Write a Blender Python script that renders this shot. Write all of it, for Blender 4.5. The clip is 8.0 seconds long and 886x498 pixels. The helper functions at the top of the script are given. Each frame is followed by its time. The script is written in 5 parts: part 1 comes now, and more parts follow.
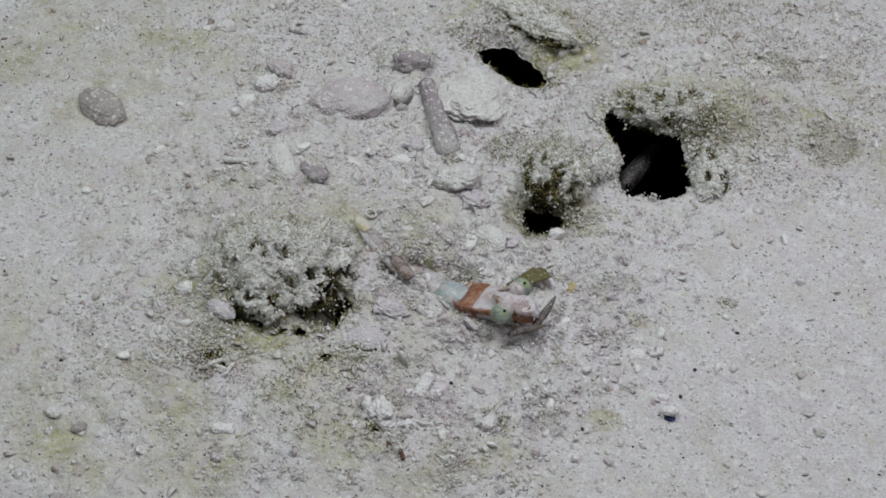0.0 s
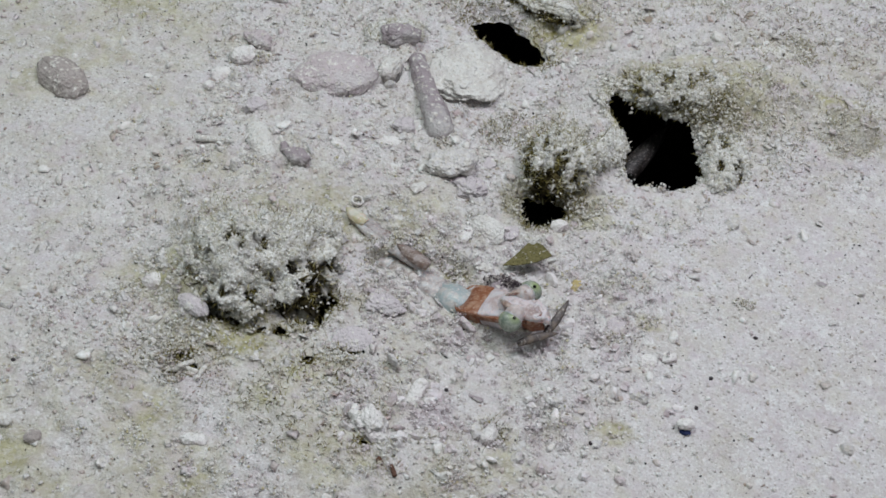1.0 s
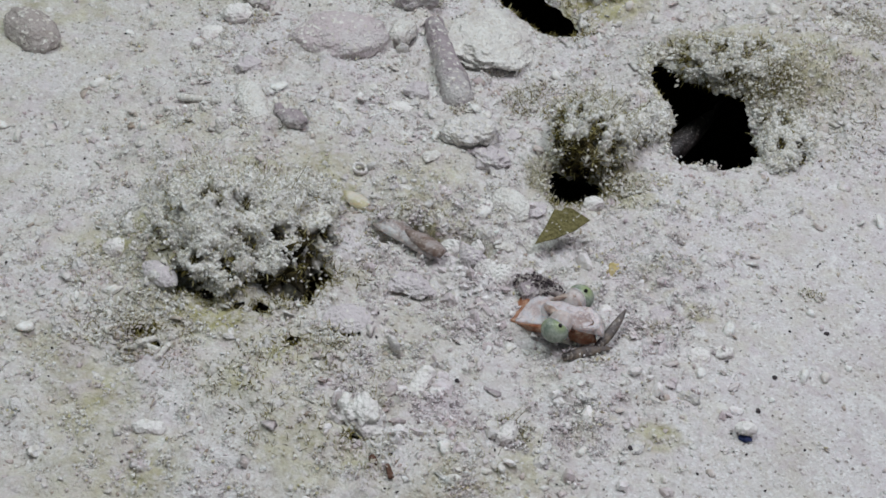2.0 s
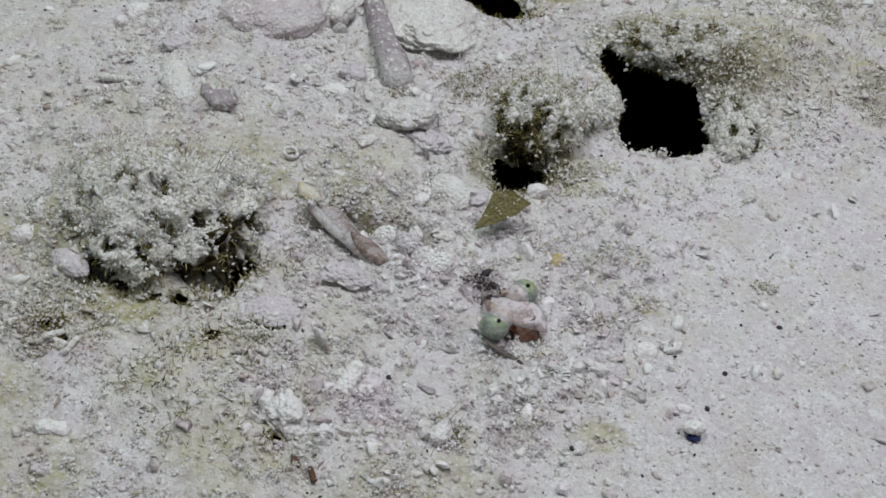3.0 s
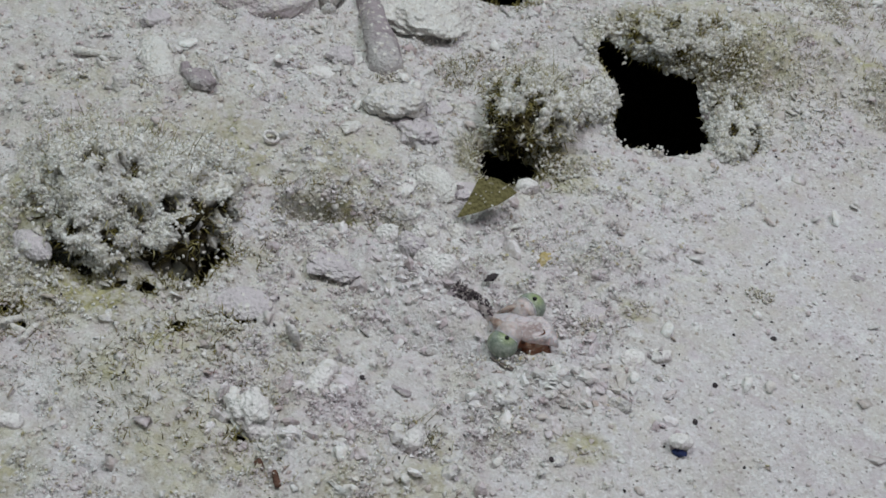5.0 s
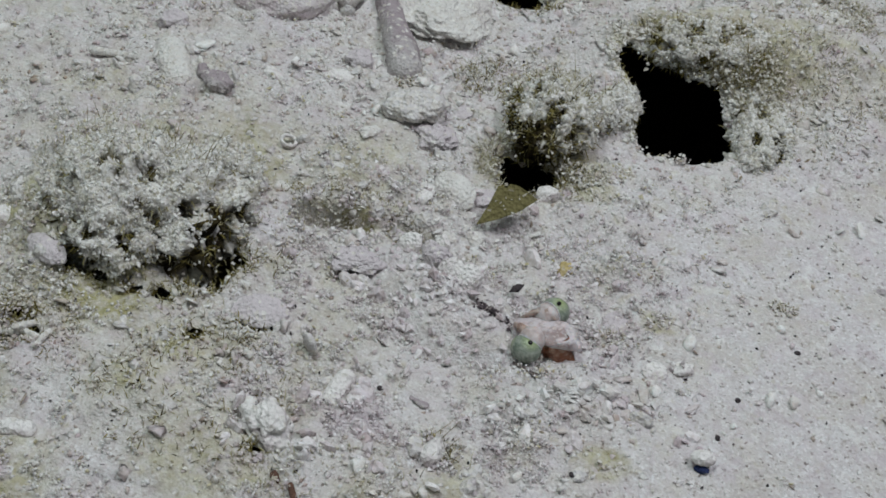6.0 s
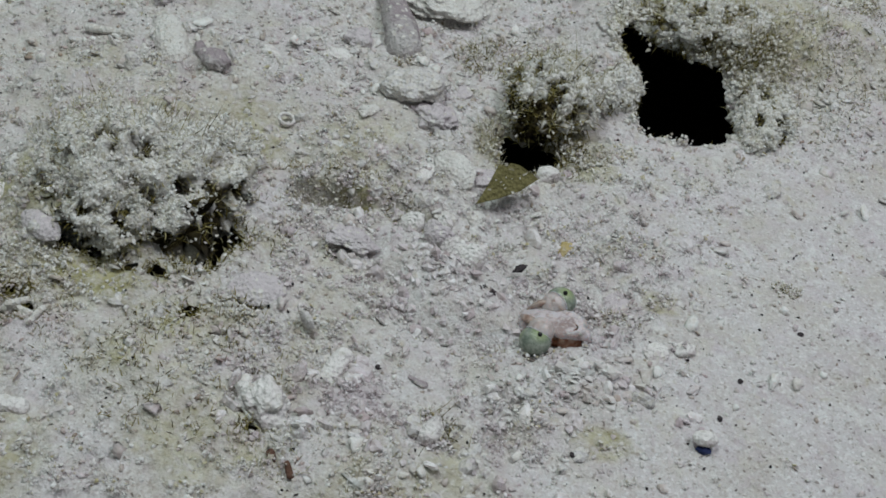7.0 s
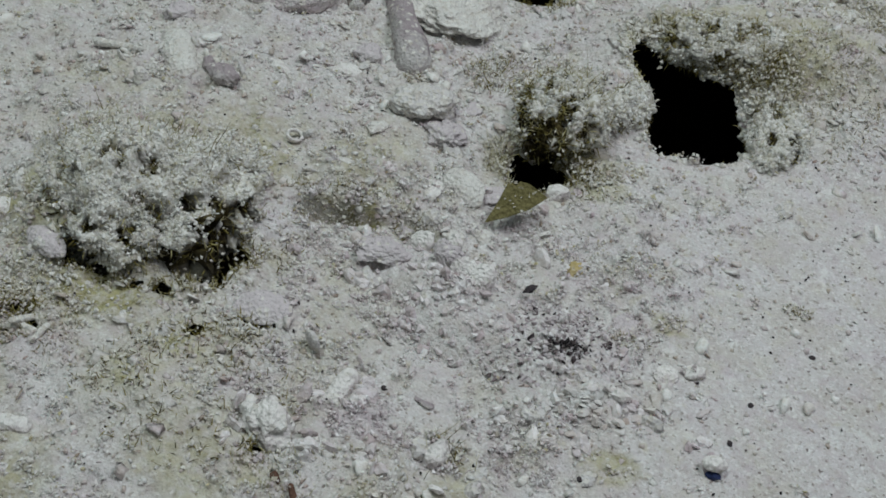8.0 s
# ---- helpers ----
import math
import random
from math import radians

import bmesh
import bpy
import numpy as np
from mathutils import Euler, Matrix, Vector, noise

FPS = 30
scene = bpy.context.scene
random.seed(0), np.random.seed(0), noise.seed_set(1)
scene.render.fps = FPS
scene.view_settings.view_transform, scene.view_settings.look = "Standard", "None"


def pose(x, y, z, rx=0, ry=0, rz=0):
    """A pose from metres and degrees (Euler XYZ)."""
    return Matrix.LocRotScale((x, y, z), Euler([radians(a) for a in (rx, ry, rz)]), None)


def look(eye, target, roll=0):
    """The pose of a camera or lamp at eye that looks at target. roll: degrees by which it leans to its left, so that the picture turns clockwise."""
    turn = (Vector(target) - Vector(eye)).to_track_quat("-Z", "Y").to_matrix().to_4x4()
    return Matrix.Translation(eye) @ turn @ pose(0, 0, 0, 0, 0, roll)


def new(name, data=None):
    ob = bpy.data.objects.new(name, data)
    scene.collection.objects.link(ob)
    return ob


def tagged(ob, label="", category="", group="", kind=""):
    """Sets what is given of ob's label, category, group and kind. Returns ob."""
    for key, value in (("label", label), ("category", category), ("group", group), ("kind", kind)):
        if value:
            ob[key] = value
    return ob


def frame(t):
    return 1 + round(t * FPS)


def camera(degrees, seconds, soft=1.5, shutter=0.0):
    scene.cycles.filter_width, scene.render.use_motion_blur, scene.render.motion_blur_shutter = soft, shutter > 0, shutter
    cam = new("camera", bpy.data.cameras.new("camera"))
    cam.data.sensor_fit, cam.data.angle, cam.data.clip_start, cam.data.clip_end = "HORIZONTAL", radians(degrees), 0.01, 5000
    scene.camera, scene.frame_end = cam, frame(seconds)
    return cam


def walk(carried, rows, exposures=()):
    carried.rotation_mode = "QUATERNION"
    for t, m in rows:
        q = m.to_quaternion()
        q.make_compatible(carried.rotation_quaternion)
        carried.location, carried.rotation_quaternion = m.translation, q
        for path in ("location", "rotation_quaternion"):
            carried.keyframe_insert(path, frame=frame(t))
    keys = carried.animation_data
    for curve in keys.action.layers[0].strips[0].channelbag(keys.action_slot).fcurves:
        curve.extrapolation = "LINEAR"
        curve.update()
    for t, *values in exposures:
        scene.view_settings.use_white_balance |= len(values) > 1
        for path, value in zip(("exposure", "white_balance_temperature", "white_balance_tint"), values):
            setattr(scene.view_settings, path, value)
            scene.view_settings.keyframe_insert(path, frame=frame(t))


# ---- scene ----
cam = camera(42.0, 8.0, soft=1.65)
PATH = [
    (0, (0.06695, 0.05594, 0.24220), (0.03382, 0.40417, -0.11507), 2.626),
    (0.5, (0.06439, 0.06474, 0.23518), (0.03383, 0.40573, -0.12923), 3.867),
    (1, (0.05659, 0.07755, 0.22482), (0.04062, 0.42020, -0.13896), 5.545),
    (1.2, (0.05648, 0.08346, 0.22223), (0.03388, 0.42388, -0.14328), 4.762),
    (2.3, (0.06287, 0.09895, 0.16997), (0.03655, 0.46447, -0.17019), 6.195),
    (2.5, (0.06715, 0.10273, 0.17201), (0.05055, 0.46497, -0.17224), 6.970),
    (3, (0.06378, 0.10379, 0.16708), (0.05332, 0.46678, -0.17662), 7.809),
    (3.5, (0.06531, 0.09921, 0.17175), (0.05601, 0.46136, -0.17286), 7.987),
    (4, (0.06520, 0.10378, 0.17090), (0.06057, 0.46675, -0.17295), 8.669),
    (4.5, (0.06597, 0.11026, 0.16572), (0.05988, 0.47012, -0.18137), 9.567),
    (5, (0.06564, 0.11293, 0.16127), (0.05847, 0.47233, -0.18626), 10.197),
    (5.2, (0.06098, 0.11554, 0.16113), (0.05389, 0.47304, -0.18835), 10.486),
    (6.5, (0.06408, 0.11656, 0.15826), (0.05280, 0.47488, -0.19028), 10.508),
    (7, (0.06338, 0.11639, 0.15619), (0.05424, 0.47293, -0.19423), 10.929),
    (7.5, (0.06502, 0.11762, 0.15667), (0.05057, 0.47585, -0.19184), 10.646),
    (8, (0.06347, 0.11921, 0.15633), (0.04893, 0.47749, -0.19212), 10.795),
]
EXPOSURE = [(0, -0.24, 6500, 6), (0.5, -0.15, 6500, 6.5), (1, -0.04, 6500, 6.5), (2.5, -0.07, 6500, 6.5), (4.5, -0.20, 6500, 5), (6.5, -0.27, 6500, 3), (8, -0.39, 6500, 0)]
walk(cam, [(t, look(eye, target, roll)) for t, eye, target, roll in PATH], EXPOSURE)


# ---- world and light ----
world = bpy.data.worlds.new("open_water")
scene.world = world
world.use_nodes = True
background = world.node_tree.nodes["Background"]
background.inputs["Color"].default_value = (0.70, 0.78, 0.84, 1)
background.inputs["Strength"].default_value = 0.22


def dive_light(name, eye, target, watts, size, colour):
    data = bpy.data.lights.new(name, "AREA")
    data.shape, data.size, data.energy, data.color = "DISK", size, watts, colour
    ob = new(name, data)
    ob.matrix_basis = look(eye, target)
    return ob


# the diver's two wide video lights, held high beside the camera
dive_light("video_light", (0.30, 0.30, 0.60), (0.09, 0.29, 0), 1.98, 0.20, (0.905, 0.875, 1.0))
dive_light("video_light", (-0.12, 0.32, 0.62), (0.03, 0.31, 0), 2.02, 0.20, (0.86, 0.935, 0.955))

# ---- noise in the plane ----


def cell(ix, iy, seed):
    h = (ix.astype(np.int64) * 374761393 + iy.astype(np.int64) * 668265263 + seed * 974634213) & 0xFFFFFFFF
    h = ((h ^ (h >> 13)) * 1274126177) & 0xFFFFFFFF
    h = ((h ^ (h >> 15)) * 2246822519) & 0xFFFFFFFF
    return ((h ^ (h >> 16)) & 0xFFFFFF) / float(0xFFFFFF)


def vnoise(x, y, seed):
    """Smooth noise from -1 to 1 with a unit lattice."""
    fx, fy = np.floor(x), np.floor(y)
    u, v = x - fx, y - fy
    u, v = u * u * (3 - 2 * u), v * v * (3 - 2 * v)
    a, b = cell(fx, fy, seed), cell(fx + 1, fy, seed)
    c, d = cell(fx, fy + 1, seed), cell(fx + 1, fy + 1, seed)
    return 2 * ((a * (1 - u) + b * u) * (1 - v) + (c * (1 - u) + d * u) * v) - 1


def fbm(x, y, size, seed, octaves=3):
    total, amp = 0, 1.0
    for k in range(octaves):
        total = total + amp * vnoise(x / size * 2 ** k + 7.3 * k, y / size * 2 ** k - 3.1 * k, seed + k)
        amp *= 0.5
    return total / 1.75


def smooth(a, b, v):
    s = np.clip((v - a) / (b - a), 0, 1)
    return s * s * (3 - 2 * s)


def oval(x, y, cx, cy, rx, ry, turn=0.0):
    """Distance from the centre of a turned oval, in its own radii."""
    c, s = math.cos(radians(turn)), math.sin(radians(turn))
    dx, dy = x - cx, y - cy
    return np.power(np.abs((dx * c + dy * s) / rx) ** 2.6 + np.abs((dy * c - dx * s) / ry) ** 2.6, 1 / 2.6)


# ---- the sea floor's shape ----
HOLES = [  # centre, radii, turn of the openings of the burrows
    (0.1063, 0.3390, 0.0116, 0.0128, 8), (0.0965, 0.3470, 0.0052, 0.0105, 30), (0.1012, 0.3475, 0.0066, 0.0064, 0), (0.0982, 0.3335, 0.0044, 0.0088, 10),
    (0.0575, 0.3850, 0.0140, 0.0066, -36), (0.0716, 0.3092, 0.0052, 0.0056, 15), (0.0750, 0.3105, 0.0052, 0.0036, -30),
    (-0.0040, 0.2556, 0.0046, 0.0026, 4), (0.0182, 0.2612, 0.0036, 0.0060, -28), (0.0105, 0.2526, 0.0016, 0.0010, -6), (0.0060, 0.2520, 0.0014, 0.0009, 20),
    (-0.0112, 0.2420, 0.0026, 0.0013, 15), (-0.0078, 0.2390, 0.0018, 0.0009, -30), (0.0190, 0.2448, 0.0013, 0.0010, 0), (0.0282, 0.2490, 0.0022, 0.0007, 0), (0.0357, 0.2240, 0.0016, 0.0007, 0),
]
RISES = [  # centre, radii, turn, height
    (-0.001, 0.273, 0.025, 0.019, 0, 0.0080), (0.115, 0.366, 0.042, 0.017, 5, 0.0100), (0.090, 0.342, 0.012, 0.014, 0, 0.0040),
    (0.150, 0.352, 0.026, 0.022, 0, 0.0050), (0.066, 0.408, 0.034, 0.015, -25, 0.0085), (0.135, 0.405, 0.040, 0.026, 0, 0.0060),
    (0.040, 0.300, 0.026, 0.012, -20, 0.0018), (0.036, 0.292, 0.012, 0.005, 10, 0.0024), (0.0356, 0.2822, 0.0080, 0.0022, 8, -0.0050), (0.036, 0.2858, 0.012, 0.0030, 8, 0.0034), (0.078, 0.336, 0.013, 0.011, 0, 0.0060), (-0.006, 0.286, 0.020, 0.012, 0, 0.0035),
    (0.052, 0.283, 0.005, 0.004, 0, -0.0030), (0.020, 0.238, 0.030, 0.022, 20, 0.0026), (0.052, 0.222, 0.020, 0.018, 0, 0.0022),
    (0.046, 0.320, 0.020, 0.018, 0, 0.0020), (0.020, 0.373, 0.012, 0.010, 0, 0.0030), (0.162, 0.352, 0.007, 0.006, 0, 0.0050),
    (0.0225, 0.3565, 0.0020, 0.0050, -20, -0.0070), (0.0175, 0.3745, 0.0030, 0.0030, 0, -0.0060), 
    (0.082, 0.2485, 0.016, 0.0055, 25, 0.0020), (0.064, 0.270, 0.010, 0.0055, -25, 0.0014),
]


def hole_distance(x, y):
    near = np.full(np.shape(x), 9.0)
    wobble = 0.14 * fbm(x, y, 0.006, 41) + 0.20 * fbm(x, y, 0.0026, 47, 3)
    for cx, cy, rx, ry, turn in HOLES:
        near = np.minimum(near, oval(x, y, cx, cy, rx, ry, turn) + wobble * max(0.6, min(1.2, 0.0045 / min(rx, ry))))
    return near


def fine_sand(x, y):
    """1 on the smooth tongue of fine sand, 0 among the rubble."""
    edge = 0.012 * fbm(x, y, 0.03, 71)
    right = smooth(0.080, 0.108, x - 0.30 * (y - 0.25) + edge) * smooth(0.335, 0.315, y + edge - 0.10 * (x - 0.1))
    left = smooth(-0.035, -0.060, x + edge) * 0.7
    return np.maximum(right, left)


def algae(x, y):
    """How thick the film of algae on the sand is; one oval also paints a hollow's shade."""
    turf = np.zeros(np.shape(x))
    for cx, cy, rx, ry, turn, k in [(-0.001, 0.260, 0.034, 0.030, 0, 0.9), (0.118, 0.362, 0.048, 0.020, 5, 0.6), (0.150, 0.372, 0.060, 0.040, 0, 0.34),
                                    (0.072, 0.318, 0.022, 0.022, 0, 0.8), (0.060, 0.402, 0.040, 0.022, -25, 0.9), (0.030, 0.230, 0.040, 0.030, 0, 0.50),
                                    # the 1.4 oval: olive film, also darkening the sand for a hollow's shade
                                    (0.0356, 0.2826, 0.012, 0.0042, 8, 1.4), (-0.026, 0.268, 0.012, 0.010, 0, 1.1), (0.022, 0.2430, 0.011, 0.007, 10, 1.2), (0.006, 0.2320, 0.013, 0.006, -10, 1.0), (0.0385, 0.2205, 0.007, 0.005, 0, 1.2), (-0.008, 0.2400, 0.011, 0.007, 0, 1.3), (0.012, 0.2470, 0.016, 0.004, -5, 1.0), (0.052, 0.283, 0.007, 0.006, 0, 0.9), (0.165, 0.355, 0.022, 0.022, 0, 0.7), (0.1025, 0.2723, 0.005, 0.004, 0, 0.9), (0.0924, 0.2368, 0.007, 0.005, 0, 0.9), (0.086, 0.305, 0.008, 0.006, 0, 0.8), (-0.10, 0.38, 0.10, 0.08, 0, 0.5), (-0.02, 0.220, 0.05, 0.03, 0, 0.60), (0.02, 0.295, 0.05, 0.02, 0, 0.52), (-0.01, 0.26, 0.10, 0.09, 0, 0.36), (0.05, 0.225, 0.05, 0.03, 0, 0.42)]:
        turf = np.maximum(turf, k * smooth(1.0, 0.45, oval(x, y, cx, cy, rx, ry, turn)))
    return np.clip(1.5 * turf * (0.40 + 1.0 * fbm(x, y, 0.014, 83, 4)), 0, 1)


def ground(x, y):
    x, y = np.asarray(x, float), np.asarray(y, float)
    near = np.exp(-(((x - 0.05) / 0.6) ** 2 + ((y - 0.3) / 0.6) ** 2))
    rough = 1 - 0.80 * fine_sand(x, y)
    z = 0.0028 * fbm(x, y, 0.07, 3) * (0.4 + 0.6 * rough)
    puff = 1 - np.abs(fbm(x, y, 0.010, 13, 3)) * 2
    clods = 0.5 + 0.8 * fbm(x, y, 0.045, 17, 2)
    z = z + near * rough * (0.0022 * fbm(x, y, 0.013, 11, 3) + 0.0022 * puff * clods + 0.0009 * fbm(x, y, 0.0045, 23, 2))
    z = z + near * (0.00030 * fbm(x, y, 0.0022, 31, 2) + 0.00022 * vnoise(x / 0.0011, y / 0.0011, 37))
    for cx, cy, rx, ry, turn, h in RISES:
        z = z + h * smooth(1.35, 0.25, oval(x, y, cx, cy, rx, ry, turn) + 0.10 * vnoise(x / 0.004, y / 0.004, 53))
    z = z + (1 - near) * 0.15 * fbm(x, y, 2.5, 61)
    # the lip of each burrow rolls over and drops
    for cx, cy, rx, ry, turn in HOLES:
        z = z - min(0.0035, 0.35 * min(rx, ry)) * smooth(1.25, 0.98, oval(x, y, cx, cy, rx, ry, turn))
    return z


def ground_at(x, y):
    return float(ground(np.array([x]), np.array([y]))[0])


# ---- materials ----


class Nodes:
    """A short way of writing a node material."""

    def __init__(self, name):
        self.material = bpy.data.materials.new(name)
        self.material.use_nodes = True
        self.tree = self.material.node_tree
        self.bsdf = self.tree.nodes["Principled BSDF"]
        self.place = self.add("ShaderNodeTexCoord").outputs["Object"]

    def add(self, kind, **inputs):
        node = self.tree.nodes.new(kind)
        for key, value in inputs.items():
            self.set(node.inputs[key.replace("_", " ")], value)
        return node

    def set(self, socket, value):
        if isinstance(value, bpy.types.NodeSocket):
            self.tree.links.new(value, socket)
        else:
            socket.default_value = value

    def noise(self, scale, detail=3.0, rough=0.55):
        return self.add("ShaderNodeTexNoise", Vector=self.place, Scale=scale, Detail=detail, Roughness=rough).outputs["Fac"]

    def ramp(self, fac, *stops):
        node = self.add("ShaderNodeValToRGB", Fac=fac)
        marks = node.color_ramp.elements
        while len(marks) < len(stops):
            marks.new(0.5)
        for mark, (at, colour) in zip(marks, stops):
            mark.position, mark.color = at, (*colour, 1) if len(colour) == 3 else colour
        return node.outputs["Color"]

    def grey(self, fac, a, b):
        return self.ramp(fac, (a, (0, 0, 0)), (b, (1, 1, 1)))

    def mix(self, fac, a, b, blend="MIX"):
        node = self.tree.nodes.new("ShaderNodeMix")
        node.data_type, node.blend_type = "RGBA", blend
        for socket, value in ((node.inputs[0], fac), (node.inputs[6], a), (node.inputs[7], b)):
            if isinstance(value, tuple) and len(value) == 3:
                value = (*value, 1)
            self.set(socket, value)
        return node.outputs[2]

    def times(self, a, b):
        node = self.tree.nodes.new("ShaderNodeMath")
        node.operation = "MULTIPLY"
        self.set(node.inputs[0], a)
        self.set(node.inputs[1], b)
        return node.outputs[0]

    def bump(self, height, distance, strength=1.0, under=None):
        node = self.add("ShaderNodeBump", Height=height, Distance=distance, Strength=strength)
        if under is not None:
            self.set(node.inputs["Normal"], under)
        return node.outputs["Normal"]

    def done(self, colour, roughness=0.85, normal=None, specular=0.3, **more):
        if isinstance(colour, tuple) and len(colour) == 3:
            colour = (*colour, 1)
        self.set(self.bsdf.inputs["Base Color"], colour)
        self.set(self.bsdf.inputs["Roughness"], roughness)
        self.set(self.bsdf.inputs["Specular IOR Level"], specular)
        if normal is not None:
            self.set(self.bsdf.inputs["Normal"], normal)
        self.set(self.bsdf.inputs["Subsurface Scale"], 1.0)
        for key, value in more.items():
            self.set(self.bsdf.inputs[key.replace("_", " ")], value)
        return self.material


def sand_material():
    n = Nodes("coral_sand")
    grain = n.add("ShaderNodeTexVoronoi", Vector=n.place, Scale=2100.0)
    one = n.add("ShaderNodeSeparateColor", Color=grain.outputs["Color"])
    colour = n.ramp(one.outputs[0], (0.0, (0.22, 0.19, 0.18)), (0.02, (0.46, 0.42, 0.39)), (0.07, (0.62, 0.585, 0.575)), (0.30, (0.675, 0.65, 0.64)), (0.8, (0.73, 0.713, 0.705)), (1.0, (0.84, 0.83, 0.825)))
    patch = n.ramp(n.noise(70.0, 5.0, 0.65), (0.30, (0.86, 0.83, 0.78)), (0.52, (0.97, 0.96, 0.96)), (0.75, (1.0, 0.98, 1.0)))
    colour = n.mix(1.0, colour, patch, "MULTIPLY")
    film = n.add("ShaderNodeAttribute")
    film.attribute_name = "algae"
    cover = n.times(film.outputs["Fac"], n.grey(n.noise(420.0, 4.0, 0.7), 0.28, 0.56))
    blush = n.times(n.grey(n.noise(210.0, 4.0, 0.6), 0.55, 0.68), 0.55)
    colour = n.mix(blush, colour, (0.56, 0.49, 0.51))
    colour = n.mix(n.times(n.grey(n.noise(330.0, 4.0, 0.6), 0.58, 0.66), 0.7), colour, (0.82, 0.81, 0.79))
    colour = n.mix(n.times(n.grey(n.noise(290.0, 3.0, 0.5), 0.63, 0.72), 0.35), colour, (0.50, 0.45, 0.27))
    colour = n.mix(cover, colour, n.mix(n.grey(n.noise(160.0), 0.3, 0.7), (0.24, 0.21, 0.075), (0.56, 0.53, 0.31)))
    colour = n.mix(n.times(n.grey(n.noise(135.0, 4.0, 0.6), 0.50, 0.66), 0.42), colour, (0.65, 0.575, 0.62))
    colour = n.mix(n.times(n.grey(n.noise(112.0, 5.0, 0.65), 0.53, 0.68), 0.30), colour, (0.62, 0.585, 0.45))
    colour = n.mix(n.times(n.grey(n.noise(34.0, 4.0, 0.6), 0.50, 0.64), 0.14), colour, (0.66, 0.64, 0.52))
    soft = n.bump(n.noise(900.0, 5.0, 0.65), 0.0009)
    return n.done(colour, 0.8, n.bump(grain.outputs["Distance"], 0.0002, 0.5, soft), 0.2, Subsurface_Weight=0.2, Subsurface_Radius=(0.0007, 0.0006, 0.0006))


def grit_material(name, *stops, rough=0.7, soft=0.0, tint=0.0):
    """Loose bits: every piece takes one colour of its own."""
    n = Nodes(name)
    own = n.add("ShaderNodeNewGeometry").outputs["Random Per Island"]
    colour = n.ramp(own, *stops)
    colour = n.mix(1.0, colour, n.ramp(n.noise(900.0, 4.0), (0.3, (0.78, 0.75, 0.70)), (0.65, (1, 1, 1))), "MULTIPLY")
    if tint:
        colour = n.mix(n.times(n.grey(n.noise(135.0, 4.0, 0.6), 0.50, 0.66), tint), colour, (0.88, 0.78, 0.84), "MULTIPLY")
        colour = n.mix(n.times(n.grey(n.noise(112.0, 5.0, 0.65), 0.50, 0.66), 0.45 * tint), colour, (0.90, 0.86, 0.66), "MULTIPLY")
    return n.done(colour, rough, n.bump(n.noise(1800.0, 3.0), 0.0003), 0.18, Subsurface_Weight=soft, Subsurface_Radius=(0.0010, 0.0009, 0.0009))


def rock_material(name, light, dark, stain, cover=(0.45, 0.65), grains=0.5):
    """Dead coral under a film of sand and algae."""
    n = Nodes(name)
    colour = n.mix(n.grey(n.noise(230.0, 5.0, 0.65), 0.35, 0.68), light, dark)
    colour = n.mix(n.grey(n.noise(95.0, 6.0, 0.7), *cover), colour, stain)
    grain = n.add("ShaderNodeTexVoronoi", Vector=n.place, Scale=1300.0)
    one = n.add("ShaderNodeSeparateColor", Color=grain.outputs["Color"])
    colour = n.mix(n.times(n.grey(one.outputs[1], 1 - grains, 1.02 - grains), 0.75), colour, n.ramp(one.outputs[0], (0, (0.55, 0.50, 0.44)), (1, (0.86, 0.84, 0.79))))
    normal = n.bump(n.noise(420.0, 5.0, 0.7), 0.0012, 0.9)
    return n.done(colour, 0.85, n.bump(grain.outputs["Distance"], 0.0005, 0.7, normal), 0.25)


def skin_material(name, base, mark, where, sss=0.25, rough=0.35, speck=1.0):
    n = Nodes(name)
    colour = n.mix(n.grey(n.noise(*where), 0.46, 0.60), base, mark)
    colour = n.mix(n.times(n.grey(n.noise(1500.0, 3.0), 0.55, 0.72), speck), colour, (0.72, 0.66, 0.62))
    return n.done(colour, rough, n.bump(n.noise(900.0, 4.0), 0.0003), 0.5, Subsurface_Weight=sss, Subsurface_Radius=(0.0030, 0.0018, 0.0014))


SAND = sand_material()
GRIT = grit_material("coral_grit", (0.0, (0.38, 0.32, 0.27)), (0.06, (0.56, 0.50, 0.45)), (0.16, (0.62, 0.55, 0.565)), (0.35, (0.665, 0.64, 0.625)), (0.85, (0.745, 0.73, 0.72)), (1.0, (0.86, 0.85, 0.84)), soft=0.4, tint=0.8)
WHITE_GRIT = grit_material("white_grit", (0.0, (0.52, 0.48, 0.40)), (0.25, (0.68, 0.655, 0.61)), (1.0, (0.84, 0.83, 0.80)), tint=0.8)
BRIGHT = grit_material("bright_chips", (0.0, (0.66, 0.60, 0.58)), (0.3, (0.76, 0.74, 0.71)), (1.0, (0.88, 0.875, 0.86)), soft=0.5)
FLUFF = grit_material("bound_sand", (0.0, (0.52, 0.48, 0.30)), (0.08, (0.64, 0.60, 0.46)), (0.22, (0.70, 0.66, 0.66)), (0.5, (0.79, 0.775, 0.76)), (1.0, (0.90, 0.895, 0.88)), rough=0.8, soft=0.3, tint=0.8)
LILAC_GRIT = grit_material("lilac_grit", (0.0, (0.56, 0.49, 0.51)), (0.2, (0.68, 0.62, 0.645)), (0.6, (0.79, 0.75, 0.765)), (1.0, (0.90, 0.88, 0.885)), rough=0.75, soft=0.3, tint=0.35)
